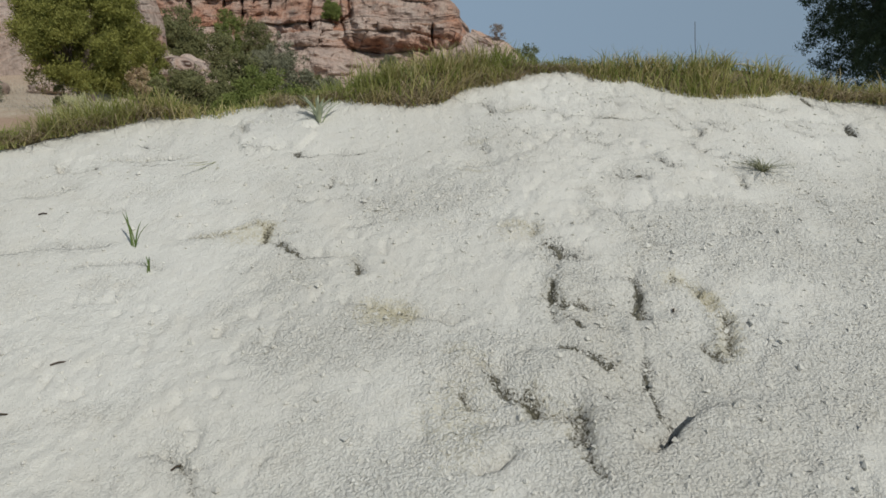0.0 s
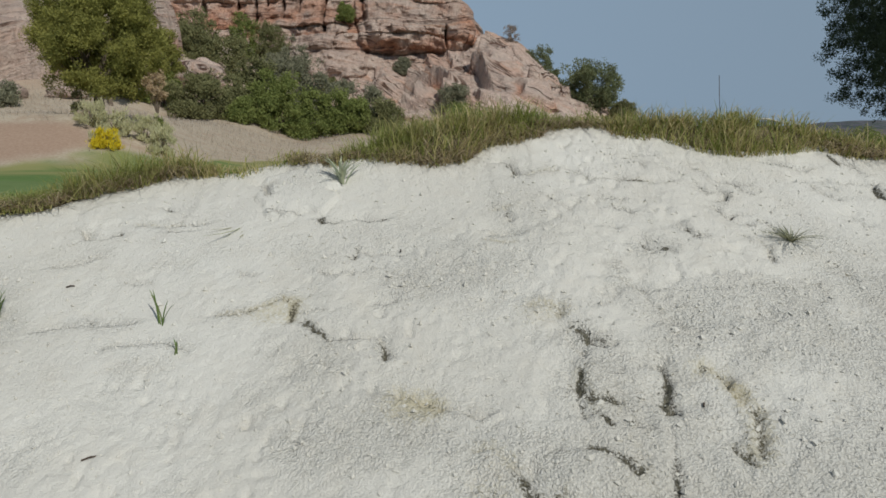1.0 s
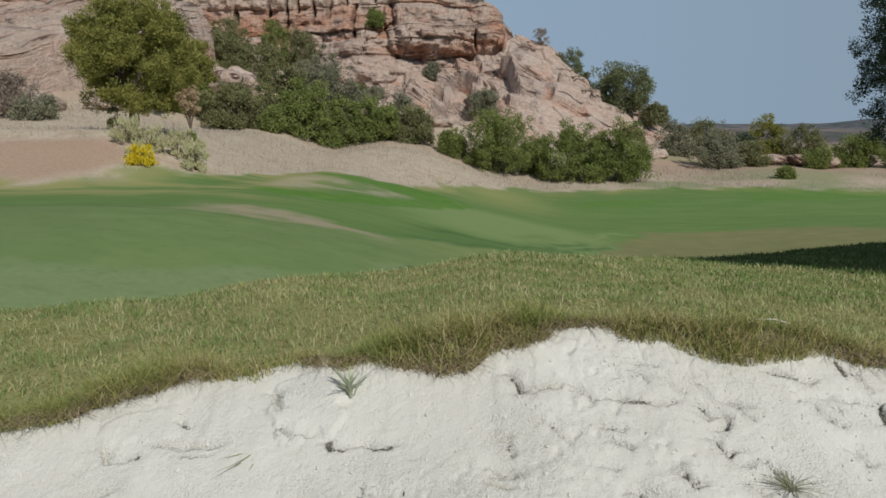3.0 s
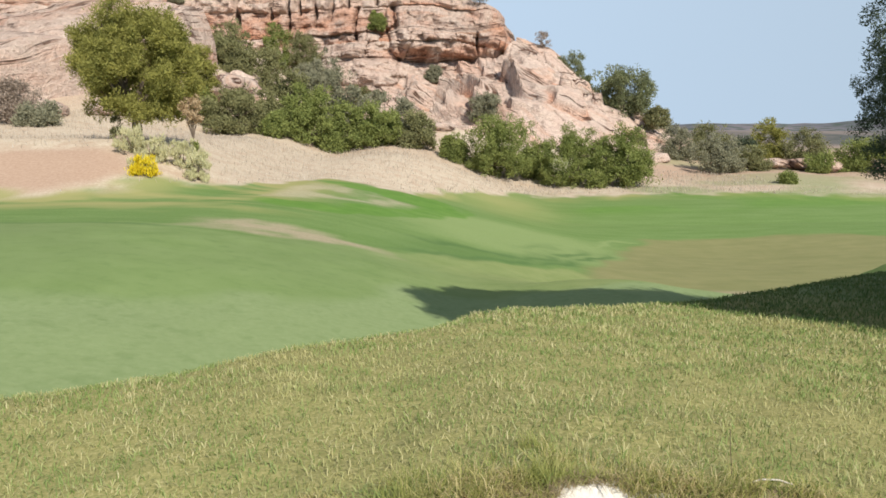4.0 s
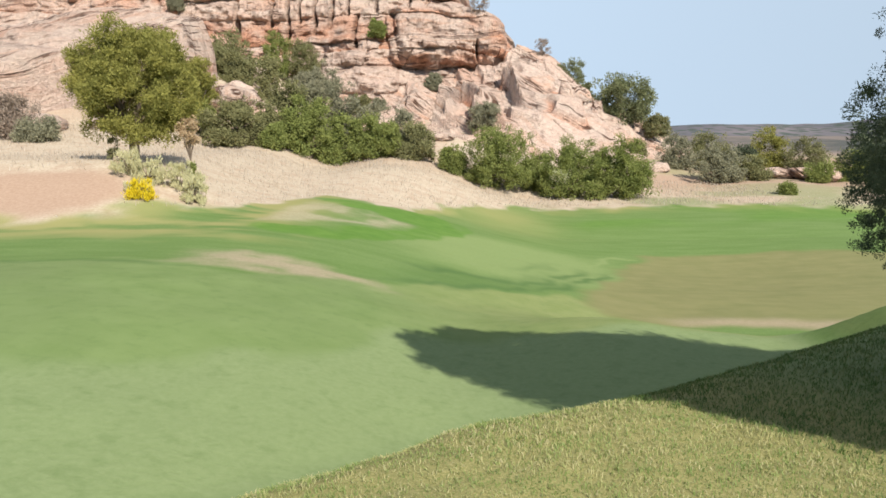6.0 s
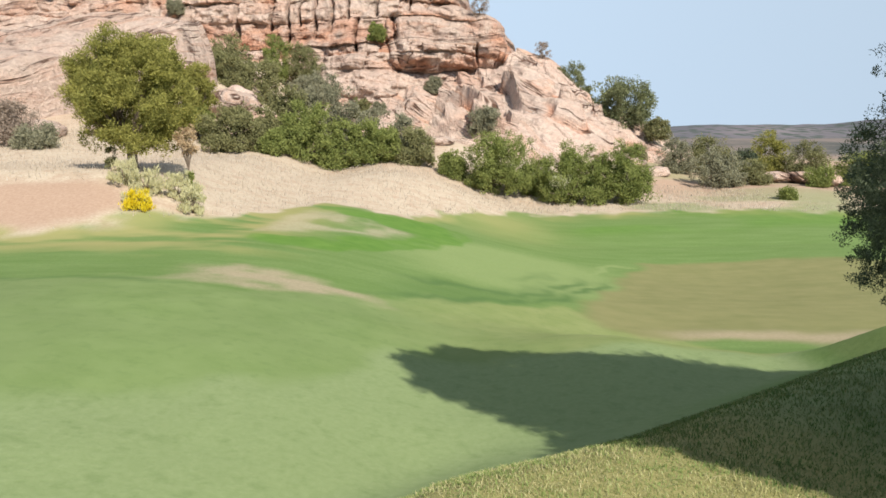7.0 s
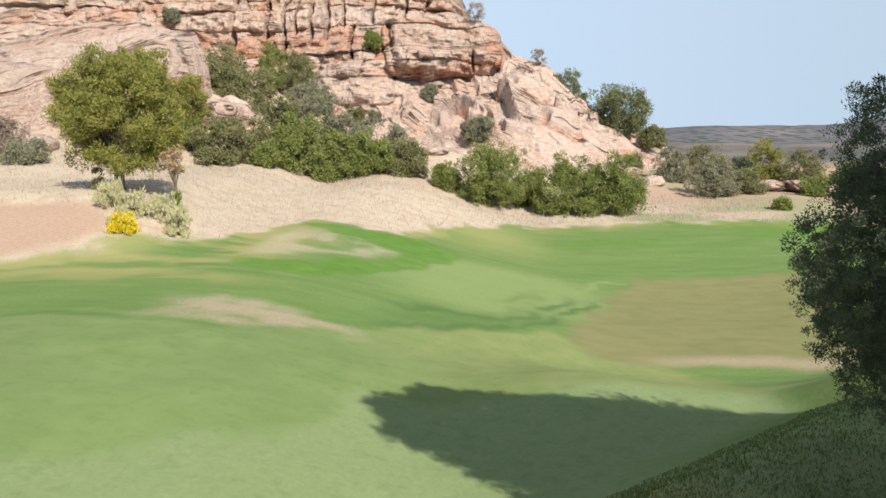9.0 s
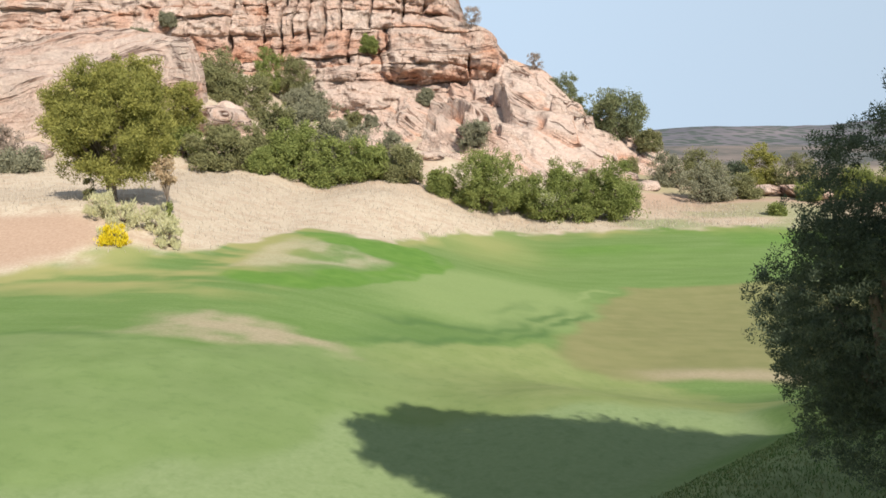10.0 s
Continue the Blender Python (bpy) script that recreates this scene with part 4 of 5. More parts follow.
def cliff_face(U, z):
    """Depth of the cliff at x and level, and how freshly broken the rock is there: uneven beds of rounded blocks, split by joints,
    with a broad buttress over an undercut."""
    lev = z + 1.1 * fbm(U * 0.05, z * 0.07, 1.0, 3) + 0.03 * U + 0.25 * bumps(U * 0.4, z * 0.4, 6.0)
    k = np.clip(np.searchsorted(BEDS, lev) - 1, 0, len(BEDS) - 2)
    thick = BEDS[k + 1] - BEDS[k]
    up = (lev - BEDS[k]) / thick
    wide = thick * (1.3 + 3.4 * dice(k, k * 0 + 5))
    row = U / wide + 9 * dice(k, k * 0 + 3) + 0.5 * bumps(U * 0.25, z * 0.35, 9.0)
    cell = np.floor(row)
    side = np.minimum(row - cell, 1 - row + cell) * wide
    split = dice(k, cell, k * 0 + 9)
    out = 1.1 * (dice(k, cell, k * 0 + 2) - 0.5) + 0.9 * (dice(k, k * 0 + 11) - 0.5)
    out = out - 0.6 * np.exp(-side / 0.14) * (split > 0.62)
    # rounded shoulders and a recess under each bed
    out = out - 0.5 * np.exp(-(1 - up) * thick / 0.45) - (0.1 + 1.1 * dice(k, np.floor(row * 0.5), k * 0 + 14) ** 2) * np.exp(-up * thick / 0.22)
    small = bumps(U * 0.9, lev * 1.5, 4.0)
    out = out + 0.35 * np.tanh(2.5 * small) + 0.9 * fbm(U * 0.13, z * 0.15, 14.0, 3, 0.5) + 0.45 * fbm(U * 0.6, z * 0.7, 24.0, 4, 0.6)
    head = ((U - 1.4) / 8.4) ** 4 + ((z - 15.6) / 5.0) ** 4 + 0.22 * fbm(U * 0.25, z * 0.3, 33.0, 2)
    out = out + 4.2 * np.sqrt(np.clip(1 - head, 0, 1))
    left = ((U + 10.5) / 5.4) ** 4 + ((z - 10.4) / 5.6) ** 4 + 0.35 * fbm(U * 0.3, z * 0.3, 35.0, 2)
    out = out + 2.6 * np.sqrt(np.clip(1 - left, 0, 1))
    hollow = np.exp(-((U + 3.0) / 4.6) ** 2 - ((z - 11.3) / 0.9) ** 2) + 0.7 * np.exp(-((U - 5.0) / 2.2) ** 2 - ((z - 11.8) / 1.2) ** 2)
    out = out - 1.5 * hollow * (1 + 0.5 * bumps(U * 0.8, z * 0.8, 37.0))
    for x0, low, high, half in JOINTS:
        d = U - x0 - 0.5 * bumps(z * 0.35, 0 * z, x0) - 0.12 * bumps(z * 1.4, 0 * z, x0)
        out = out - 1.9 * np.exp(-(d / half) ** 2) * sst((z - low) / 0.8) * sst((high - z) / 0.8)
    fresh = np.clip(0.9 * hollow, 0, 1) + 0.75 * np.exp(-up * thick / 0.45) * (dice(k, cell, k * 0 + 21) > 0.5) + 0.5 * (dice(k, cell, k * 0 + 23) > 0.86)
    fresh = fresh + 0.8 * np.exp(-((U - 9) / 3.0) ** 2 - ((z - 15.0) / 2.2) ** 2)
    edge = np.interp(z, [p[0] for p in SKYLINE], [p[1] for p in SKYLINE]) + 0.5 * np.tanh(out) + 0.3 * bumps(z * 1.6, 0 * z, 41.0)
    turn = np.clip(U - edge + 1.6, 0, 40)
    y = 104.5 + 0.62 * (z - 9) + 0.12 * np.clip(-U - 8, 0, 60) - out + 0.9 * turn ** 2
    return y, np.clip(fresh * sst(0.8 + bumps(U * 0.5, z * 0.5, 43.0)), 0, 1)


def make_cliff():
    u = stretch((-110, -62, 1.0), (-62, -46, 0.3), (-46, 14, 0.14), (14, 20, 0.5))
    v = stretch((1, 24, 0.135), (24, 34, 0.5))
    U, Z = np.meshgrid(u, v)
    y, fresh = cliff_face(U, Z)
    top = len(v)
    U, Z, y, fresh = (np.concatenate([q, q[-1:]]) for q in (U, Z, y, fresh))
    y[top] += 90
    return mesh_of("cliff", np.stack([U + 0.2 * fbm(Z * 0.5, U * 0.2, 12.0, 2), y, Z], -1).reshape(-1, 3), sheet(*U.shape), smooth=False, attrs=(("fresh", fresh),))


def make_slab():
    """The nearer cross-bedded slab, sloping back to a blunt edge."""
    u = stretch((-110, -60, 1.0), (-60, -30, 0.28), (-30, -21.5, 0.13))
    v = stretch((52, 104, 0.2))
    U, V = np.meshgrid(u, v)
    rise = 6.1 + 0.31 * (V - 58) + 1.2 * fbm(U * 0.06, V * 0.06, 2.0)
    bed = rise + 0.35 * U + 0.25 * V + 1.2 * fbm(U * 0.05, V * 0.05, 7.0)
    rise = rise + 0.34 * np.tanh(4 * bumps(bed * 0.9, U * 0.02, 6.0)) + 0.13 * np.tanh(3 * bumps(bed * 2.6, U * 0.03, 7.0)) + 0.3 * fbm(U * 0.3, V * 0.3, 9.0)
    foot = 57.5 + 2.0 * bumps(U * 0.12, 0 * U, 3.0) + 0.5 * bumps(U * 0.5, 0 * U, 4.0) + 1.3 * np.clip(U + 37, 0, 30)
    rise = rise - 11 * sst((foot - V) / 1.6 + 0.5)
    edge = -24.3 + 0.9 * bumps(V * 0.2, 0 * V, 5.0) + 0.3 * bumps(V * 0.9, 0 * V, 6.0)
    rise = rise - 1.4 * np.clip((U - edge + 1.5), 0, 1.5) ** 2 - 9 * sst((U - edge) / 0.9)
    rise = rise - 1.6 * np.clip(V - 80 - 2.0 * bumps(U * 0.15, 0 * U, 12.0), 0, 40)
    return mesh_of("slab", np.stack([U, V, rise], -1).reshape(-1, 3), sheet(*U.shape))


APRON_TOP = ((-14, 6.3), (-9.5, 7.2), (-5, 8.3), (0, 9.0), (5.5, 10.4), (11, 12.1), (15, 11.5), (17.6, 9.5), (21.9, 6.3), (28, 3.3), (32, 1.5))


def apron_z(U, V):
    """Slickrock sweeping down in broken ledges from the cliff's foot to the ridge: its height, and how freshly broken it is."""
    z = np.interp(U, [p[0] for p in APRON_TOP], [p[1] for p in APRON_TOP]) + 0.33 * np.minimum(V - 104, 0) - 0.55 * np.clip(80 - V, 0, 30) - 0.10 * np.clip(V - 104, 0, 20) + 0.3 * bumps(U * 0.4, 0 * U, 4.0)
    bed = z + 0.40 * U - 0.28 * V + 2.0 * fbm(U * 0.07, V * 0.07, 3.0, 3)
    fresh = 0 * z
    for thick, seed, lot in ((4.6, 2.0, 0.85), (2.1, 5.0, 0.75), (0.8, 9.0, 0.35)):
        k = bed / thick + 0.8 * bumps(U * 0.08, V * 0.08, seed) + 0.2 * bumps(U * 0.35, V * 0.35, seed + 2)
        k = k - np.floor(k)
        mask = sst(0.4 + 1.3 * bumps(U * 0.09, V * 0.11, seed + 20))
        z = z + lot * thick ** 0.8 * (np.where(k < 0.93, (1 - k / 0.93) ** 1.3, (k - 0.93) / 0.07) - 0.5) * mask
        fresh = np.maximum(fresh, mask * np.exp(-((k - 0.9) / 0.06) ** 2) * (thick > 1))
    z = z + 0.75 * fbm(U * 0.13, V * 0.13, 6.0, 3, 0.45) + 0.14 * fbm(U * 0.6, V * 0.6, 16.0, 3)
    z = z - 0.9 * np.exp(-(bumps(U * 0.22 + 0.2 * V, V * 0.1, 28.0) / 0.03) ** 2)
    fresh = fresh * sst(0.2 + 1.4 * bumps(U * 0.2, V * 0.2, 44.0))
    return z, fresh


def make_apron():
    U, V = np.meshgrid(stretch((-14, 32, 0.19)), stretch((66, 112, 0.19)))
    z, fresh = apron_z(U, V)
    return mesh_of("apron", np.stack([U, V, z], -1).reshape(-1, 3), sheet(*U.shape), smooth=False, attrs=(("fresh", fresh),))


def make_mesa():
    b = np.linspace(0.12, 1.5, 260)
    d = np.linspace(900, 2600, 70)
    B, D = np.meshgrid(b, d)
    e = 0.0187 - 0.004 * sst((0.34 - B) / 0.06) - 0.014 * sst((0.27 - B) / 0.12) + 0.10 * np.clip(B - 0.515, 0, 0.09) + 0.0006 * fbm(B * 30, D * 0.0, 2.0)
    top = e * 1500
    k = sst((D - 900) / 600)
    z = -8 + (top + 8) * k + 14 * k * (1 - k) * fbm(B * 9, D * 0.003, 4.0, 4) - 0.02 * np.clip(D - 1500, 0, 2000)
    return mesh_of("mesa", np.stack([B * D, D, z], -1).reshape(-1, 3), sheet(*B.shape))


tagged(part("rock_cliff", make_cliff(), ROCK), "high ledged cliff of jointed red sandstone", "cliff", kind="structure")
tagged(part("rock_slab", make_slab(), SLAB), "pale pink cross-bedded sandstone slab below the cliff", "rock slope", kind="structure")
tagged(part("rock_apron", make_apron(), APRON), "buff slickrock sweeping down from the cliff foot", "rock slope", kind="structure")
tagged(part("distant_mesa", make_mesa(), MESA), "distant flat hill dotted with dark scrub", "hill", kind="structure")


# ---- trees and shrubs ----
def spray(rng, centres, sizes, leaf, per, flat=0.6, slim=0.36, up=0.5):
    """Clumps of small pointed leaf sprays round the given centres."""
    n = len(centres) * per
    c = np.repeat(centres, per, 0)
    off = rng.normal(0, 1, (n, 3))
    off *= (rng.uniform(0.35, 1.0, n) / np.linalg.norm(off, axis=1))[:, None]
    p = c + off * np.repeat(sizes, per)[:, None] * np.array([1, 1, flat + 0.3])
    a = off + rng.normal(0, 0.7, (n, 3)) + np.array([0, 0, up])
    a /= np.linalg.norm(a, axis=1)[:, None]
    b = np.cross(a, rng.normal(0, 1, (n, 3)))
    b /= np.linalg.norm(b, axis=1)[:, None] + 1e-9
    s = leaf * rng.uniform(0.6, 1.4, n)[:, None]
    nrm = np.cross(a, b)
    v = np.stack([p - a * s * 0.5 + b * s * slim * 0.9, p - a * s * 0.35 - b * s * slim * 0.9 + nrm * s * 0.15, p + a * s * 0.8], 1).reshape(-1, 3)
    tone = np.repeat(rng.uniform(0, 1, len(centres)), per * 3)
    return v, [np.arange(n * 3).reshape(-1, 3)], tone


def in_lobes(rng, lobes, count, shell=0.68):
    """Clump centres in a heap of ellipsoids (centre, radii), mostly near their skin."""
    vol = np.array([r[0] * r[1] * r[2] for _, r in lobes]) ** 0.75
    which = rng.choice(len(lobes), count, p=vol / vol.sum())
    d = rng.normal(0, 1, (count, 3))
    d /= np.linalg.norm(d, axis=1)[:, None]
    d *= (shell + (1 - shell) * rng.uniform(0, 1, count) ** 0.6)[:, None]
    d *= (1 + 0.10 * np.clip(rng.normal(0, 1, count), -2, 0.8))[:, None]
    c = np.array([l[0] for l in lobes])[which]
    r = np.array([l[1] for l in lobes])[which]
    return c + d * r


def limb(verts, faces, p0, p1, r0, r1, sides=7, bend=0.0, rng=None):
    p0, p1 = np.array(p0, float), np.array(p1, float)
    axis = p1 - p0
    side = np.cross(axis, [0.3, 0.9, 0.2])
    side /= np.linalg.norm(side)
    other = np.cross(axis, side)
    other /= np.linalg.norm(other)
    start = sum(len(v) for v in verts)
    rings = 5
    for k in range(rings):
        f = k / (rings - 1)
        c = p0 + axis * f + side * bend * math.sin(math.pi * f)
        rad = r0 + (r1 - r0) * f
        ang = np.arange(sides) * 2 * np.pi / sides
        wob = 1 + (0.18 * rng.normal(0, 1, sides) if rng is not None else 0)
        verts.append(c + rad * (np.cos(ang) * wob)[:, None] * side + rad * (np.sin(ang) * wob)[:, None] * other)
    for k in range(rings - 1):
        for j in range(sides):
            a, b = start + k * sides + j, start + k * sides + (j + 1) % sides
            faces.append((a, b, b + sides, a + sides))


def woody(name, x, y, lobes, leaf, clumps, per, material, label, category="tree", group="", trunk=0.16, seed=1, stems=1, clump=0.3, base=None, bark=None, shell=0.62, gaps=1.0, slim=0.36, even=False, up=0.5, puff=2.0, spots=None):
    """A tree or shrub standing at x, y: lobes are ellipsoids relative to its foot."""
    rng = np.random.default_rng(seed)
    foot = float(ground_z(x, y)) if base is None else base
    top = new(name)
    top.location = (x, y, foot)
    big = sorted(lobes, key=lambda l: -l[1][0] * l[1][2])
    head = np.mean([l[0] for l in big], 0)
    for k in range(stems):
        a = rng.uniform(0, 6.28)
        off = np.array([math.cos(a), math.sin(a), 0]) * (trunk * 1.3 if stems > 1 else 0)
        fork = np.array([head[0] * 0.45, head[1] * 0.45, max(0.25, head[2] * 0.42)]) + off * 2
        verts, faces = [], []
        limb(verts, faces, off + np.array([0, 0, -0.15]), fork, trunk * 1.15, trunk * 0.8, 9, trunk * 0.4, rng)
        stem = part("stem" if stems > 1 else "trunk", mesh_of("stem", np.concatenate(verts), np.array(faces)), bark or BARK, top)
        for c, r in big[k::stems][:9]:
            verts, faces = [], []
            limb(verts, faces, fork - np.array([0, 0, 0.05]), np.array(c) + np.array([0, 0, 0.15 * r[2]]), trunk * 0.6, trunk * 0.14, 6, 0.25 * r[0], rng)
            part("branch", mesh_of("branch", np.concatenate(verts), np.array(faces)), bark or BARK, stem)
    centres = in_lobes(rng, lobes, int(clumps * (3 if even else 1.5)), shell)
    wide = max(np.ptp(centres[:, 0]), 0.3)
    q = centres / (wide * 0.16) + seed * 3.7
    swell = 1 + gaps * 0.16 * bumps(q[:, 0] * 0.6, q[:, 1] * 0.6, q[:, 2] * 0.6)
    centres[:, :2] = head[:2] + (centres[:, :2] - head[:2]) * swell[:, None]
    centres[:, 2] = centres[:, 2] * (1 + 0.6 * (swell - 1))
    order = np.argsort(-bumps(q[:, 0], q[:, 1], q[:, 2] * 0.8) * gaps + rng.uniform(-0.45, 0.45, len(centres)))
    if not even:
        clumps, per, clump = max(12, int(clumps / puff)), int(per * puff), clump * puff ** 0.28
    if even:
        cell = np.floor(centres[:, 0] / 0.5) * 1000 + np.floor(centres[:, 2] / 0.5)
        _, which, crowd = np.unique(cell, return_inverse=True, return_counts=True)
        order = np.argsort(rng.uniform(0, 1, len(cell)) * crowd[which])
    centres = centres[order[:clumps]]
    if spots is not None:
        centres, clumps = np.array(spots), len(spots)
    centres[:, 2] = np.maximum(centres[:, 2], 0.05)
    v, f, tone = spray(rng, centres, clump * rng.uniform(0.6, 1.3, clumps), leaf, per, slim=slim, up=up)
    part("crown", mesh_of("crown", v, f, smooth=False, attrs=(("tone", tone),)), material, top)
    return tagged(top, label, category, group)


def heap(rng, wide, high, lift=0.25, count=9, flat=1.0):
    """Lobes of a rounded uneven crown: a core, and smaller lobes on its skin."""
    mid, up = (lift + 0.5 * (1 - lift)) * high, 0.5 * (1 - lift) * high
    out = [((0, 0, mid), (0.40 * wide, 0.40 * wide * flat, 0.80 * up))]
    for k in range(count):
        a = 2.4 * k + rng.uniform(-0.4, 0.4)
        s = -0.75 + 1.7 * (k + 0.5) / count
        ring = math.sqrt(max(0.02, 1 - s * s * 0.9))
        r = rng.uniform(0.11, 0.19) * wide
        reach = rng.uniform(0.30, 0.40) * wide
        out.append(((reach * ring * math.cos(a), reach * ring * math.sin(a) * flat, mid + s * up * rng.uniform(0.75, 0.88)), (r, r * flat, r * 0.75)))
    for k in range(8 if lift < 0 else 0):
        a = 0.785 * k + rng.uniform(-0.3, 0.3)
        r = rng.uniform(0.14, 0.20) * wide
        reach = rng.uniform(0.28, 0.36) * wide
        out.append(((reach * math.cos(a), reach * math.sin(a) * flat, rng.uniform(0.12, 0.26) * high), (r, r * flat, 0.2 * high)))
    return out


def thicket(rng, wide, high, flat=0.8):
    """Lobes of a shrub of several stems of uneven height, foliage down to the ground."""
    out = []
    count = 2 + int(wide > 3.2)
    for k in range(count):
        f = (k + 0.5) / count - 0.5
        h = high * (1.0 if k == count // 2 else rng.uniform(0.72, 0.9))
        w = wide * rng.uniform(0.56, 0.66)
        for c, r in heap(rng, w, h, -0.08, 18, flat):
            out.append(((c[0] + f * wide * 0.58, c[1] + rng.uniform(-0.1, 0.1) * wide, c[2]), r))
    return out


# the round juniper on the dry bank
R = random.Random(3)
woody("juniper_tree", -14.2, 35.8, heap(R, 5.8, 6.1, 0.13, 60) + [((-1.8, 0, 1.5), (0.9, 0.8, 0.5)), ((1.6, 0, 1.3), (1.0, 1, 0.5)), ((0.6, -1.4, 1.3), (0.9, 0.8, 0.5)), ((0.0, 0.6, 1.5), (1.2, 1.0, 0.5))], 0.090, 4600, 30, JUNIPER, "round olive-green juniper on the dry bank", "tree", trunk=0.24, seed=5, clump=0.27, slim=0.28, gaps=0.45, shell=0.5, puff=2.4)
woody("juniper_tree", -22.2, 58.0, heap(R, 6.4, 7.6, 0.25, 22), 0.12, 1900, 24, JUNIPER, "taller thin juniper behind the round one", "tree", trunk=0.16, seed=8, clump=0.36, gaps=1.2)
woody("juniper_tree", -20.0, 63.6, heap(R, 3.1, 6.2, 0.2, 14), 0.12, 900, 22, JUNIPER, "narrow juniper behind the scrub", "tree", trunk=0.10, seed=6, clump=0.36, gaps=1.2)
woody("dead_sapling", -11.4, 35.2, heap(R, 0.95, 3.0, 0.48, 8), 0.09, 150, 14, RUST, "tan withered sapling beside the juniper", "sapling", trunk=0.05, seed=7, clump=0.16)
woody("scrub_bush", -11.3, 35.0, heap(R, 0.45, 0.95, -0.1, 6), 0.07, 60, 14, OAK, "little green bush at the foot of the sapling", "shrub", trunk=0.03, seed=11, clump=0.12)
woody("scrub_bush", -14.9, 35.0, heap(R, 0.6, 1.2, -0.1, 6), 0.07, 70, 14, OLIVE, "small olive bush at the foot of the juniper", "shrub", trunk=0.03, seed=12, clump=0.13)

# rabbitbrush on the bank
for k, (x, y, w, h, m, label) in enumerate((
        (-11.95, 30.5, 1.25, 0.85, BLOOM, "rabbitbrush in yellow bloom"),
        (-13.3, 32.6, 1.5, 1.25, PALE, "pale green rabbitbrush going to seed"),
        (-12.3, 32.4, 1.4, 1.1, PALE, "pale green rabbitbrush going to seed"),
        (-11.1, 32.7, 1.4, 1.25, PALE, "pale green rabbitbrush going to seed"),
        (-10.1, 31.5, 1.25, 1.35, PALE, "pale green rabbitbrush going to seed"))):
    woody("rabbitbrush", x, y, heap(R, w, h, -0.1, 9), 0.12, 150, 18, m, label, "shrub", "rabbitbrush on the bank", trunk=0.03, seed=20 + k, stems=3, clump=0.15, slim=0.12, up=2.2)
    if m is BLOOM:
        woody("rabbitbrush", x - 0.1, y + 0.25, heap(R, 1.2, 0.6, 0.05, 7), 0.12, 90, 16, PALE, "low pale stems under the yellow bloom", "shrub", "rabbitbrush on the bank", trunk=0.03, seed=40, stems=3, clump=0.15, slim=0.14, up=2.0)

# scrub oaks below the slickrock: x, y, width, height
for k, (x, y, w, h) in enumerate(((4.9, 61.5, 7.4, 5.5), (11.2, 60.6, 5.6, 5.4), (15.8, 60.8, 4.8, 5.2), (8.4, 62.8, 2.8, 3.6), (13.4, 61.6, 2.6, 4.4), (1.3, 62.4, 2.4, 2.7))):
    woody("scrub_oak", x, y, thicket(R, w, h), 0.115, int(210 * w), 26, OAK, "dense bright green scrub oak", "shrub", "scrub oaks below the rocks", trunk=0.10, seed=60 + k, stems=3, clump=0.36, shell=0.5, gaps=0.7)

# the belt of mixed scrub left of them
for k, (x, y, w, h, m) in enumerate((
        (-16.9, 62.0, 6.4, 4.2, OLIVE), (-13.6, 61.6, 2.6, 2.0, OAK), (-10.6, 63.6, 5.6, 5.7, OAK), (-8.2, 63.2, 4.4, 4.4, OAK), (-10.4, 69.0, 6.6, 8.0, SAGE), (-12.9, 67.0, 5.0, 6.2, OLIVE),
        (-5.2, 63.4, 4.9, 4.1, OAK), (-1.8, 63.6, 3.6, 3.5, OLIVE), (-3.6, 66.8, 4.4, 4.3, SAGE), (-20.3, 63.2, 4.4, 3.4, OAK), (-7.2, 67.5, 5.0, 5.4, SAGE), (-14.6, 64.0, 3.8, 3.6, OLIVE), (-23.0, 62.0, 3.0, 2.8, OAK))):
    woody("scrub_bush", x, y, thicket(R, w, h), 0.145, int(165 * w), 23, m, "dense olive scrub on the slope foot", "shrub", "scrub belt", trunk=0.09, seed=80 + k, stems=3, clump=0.40, shell=0.5, gaps=0.8)

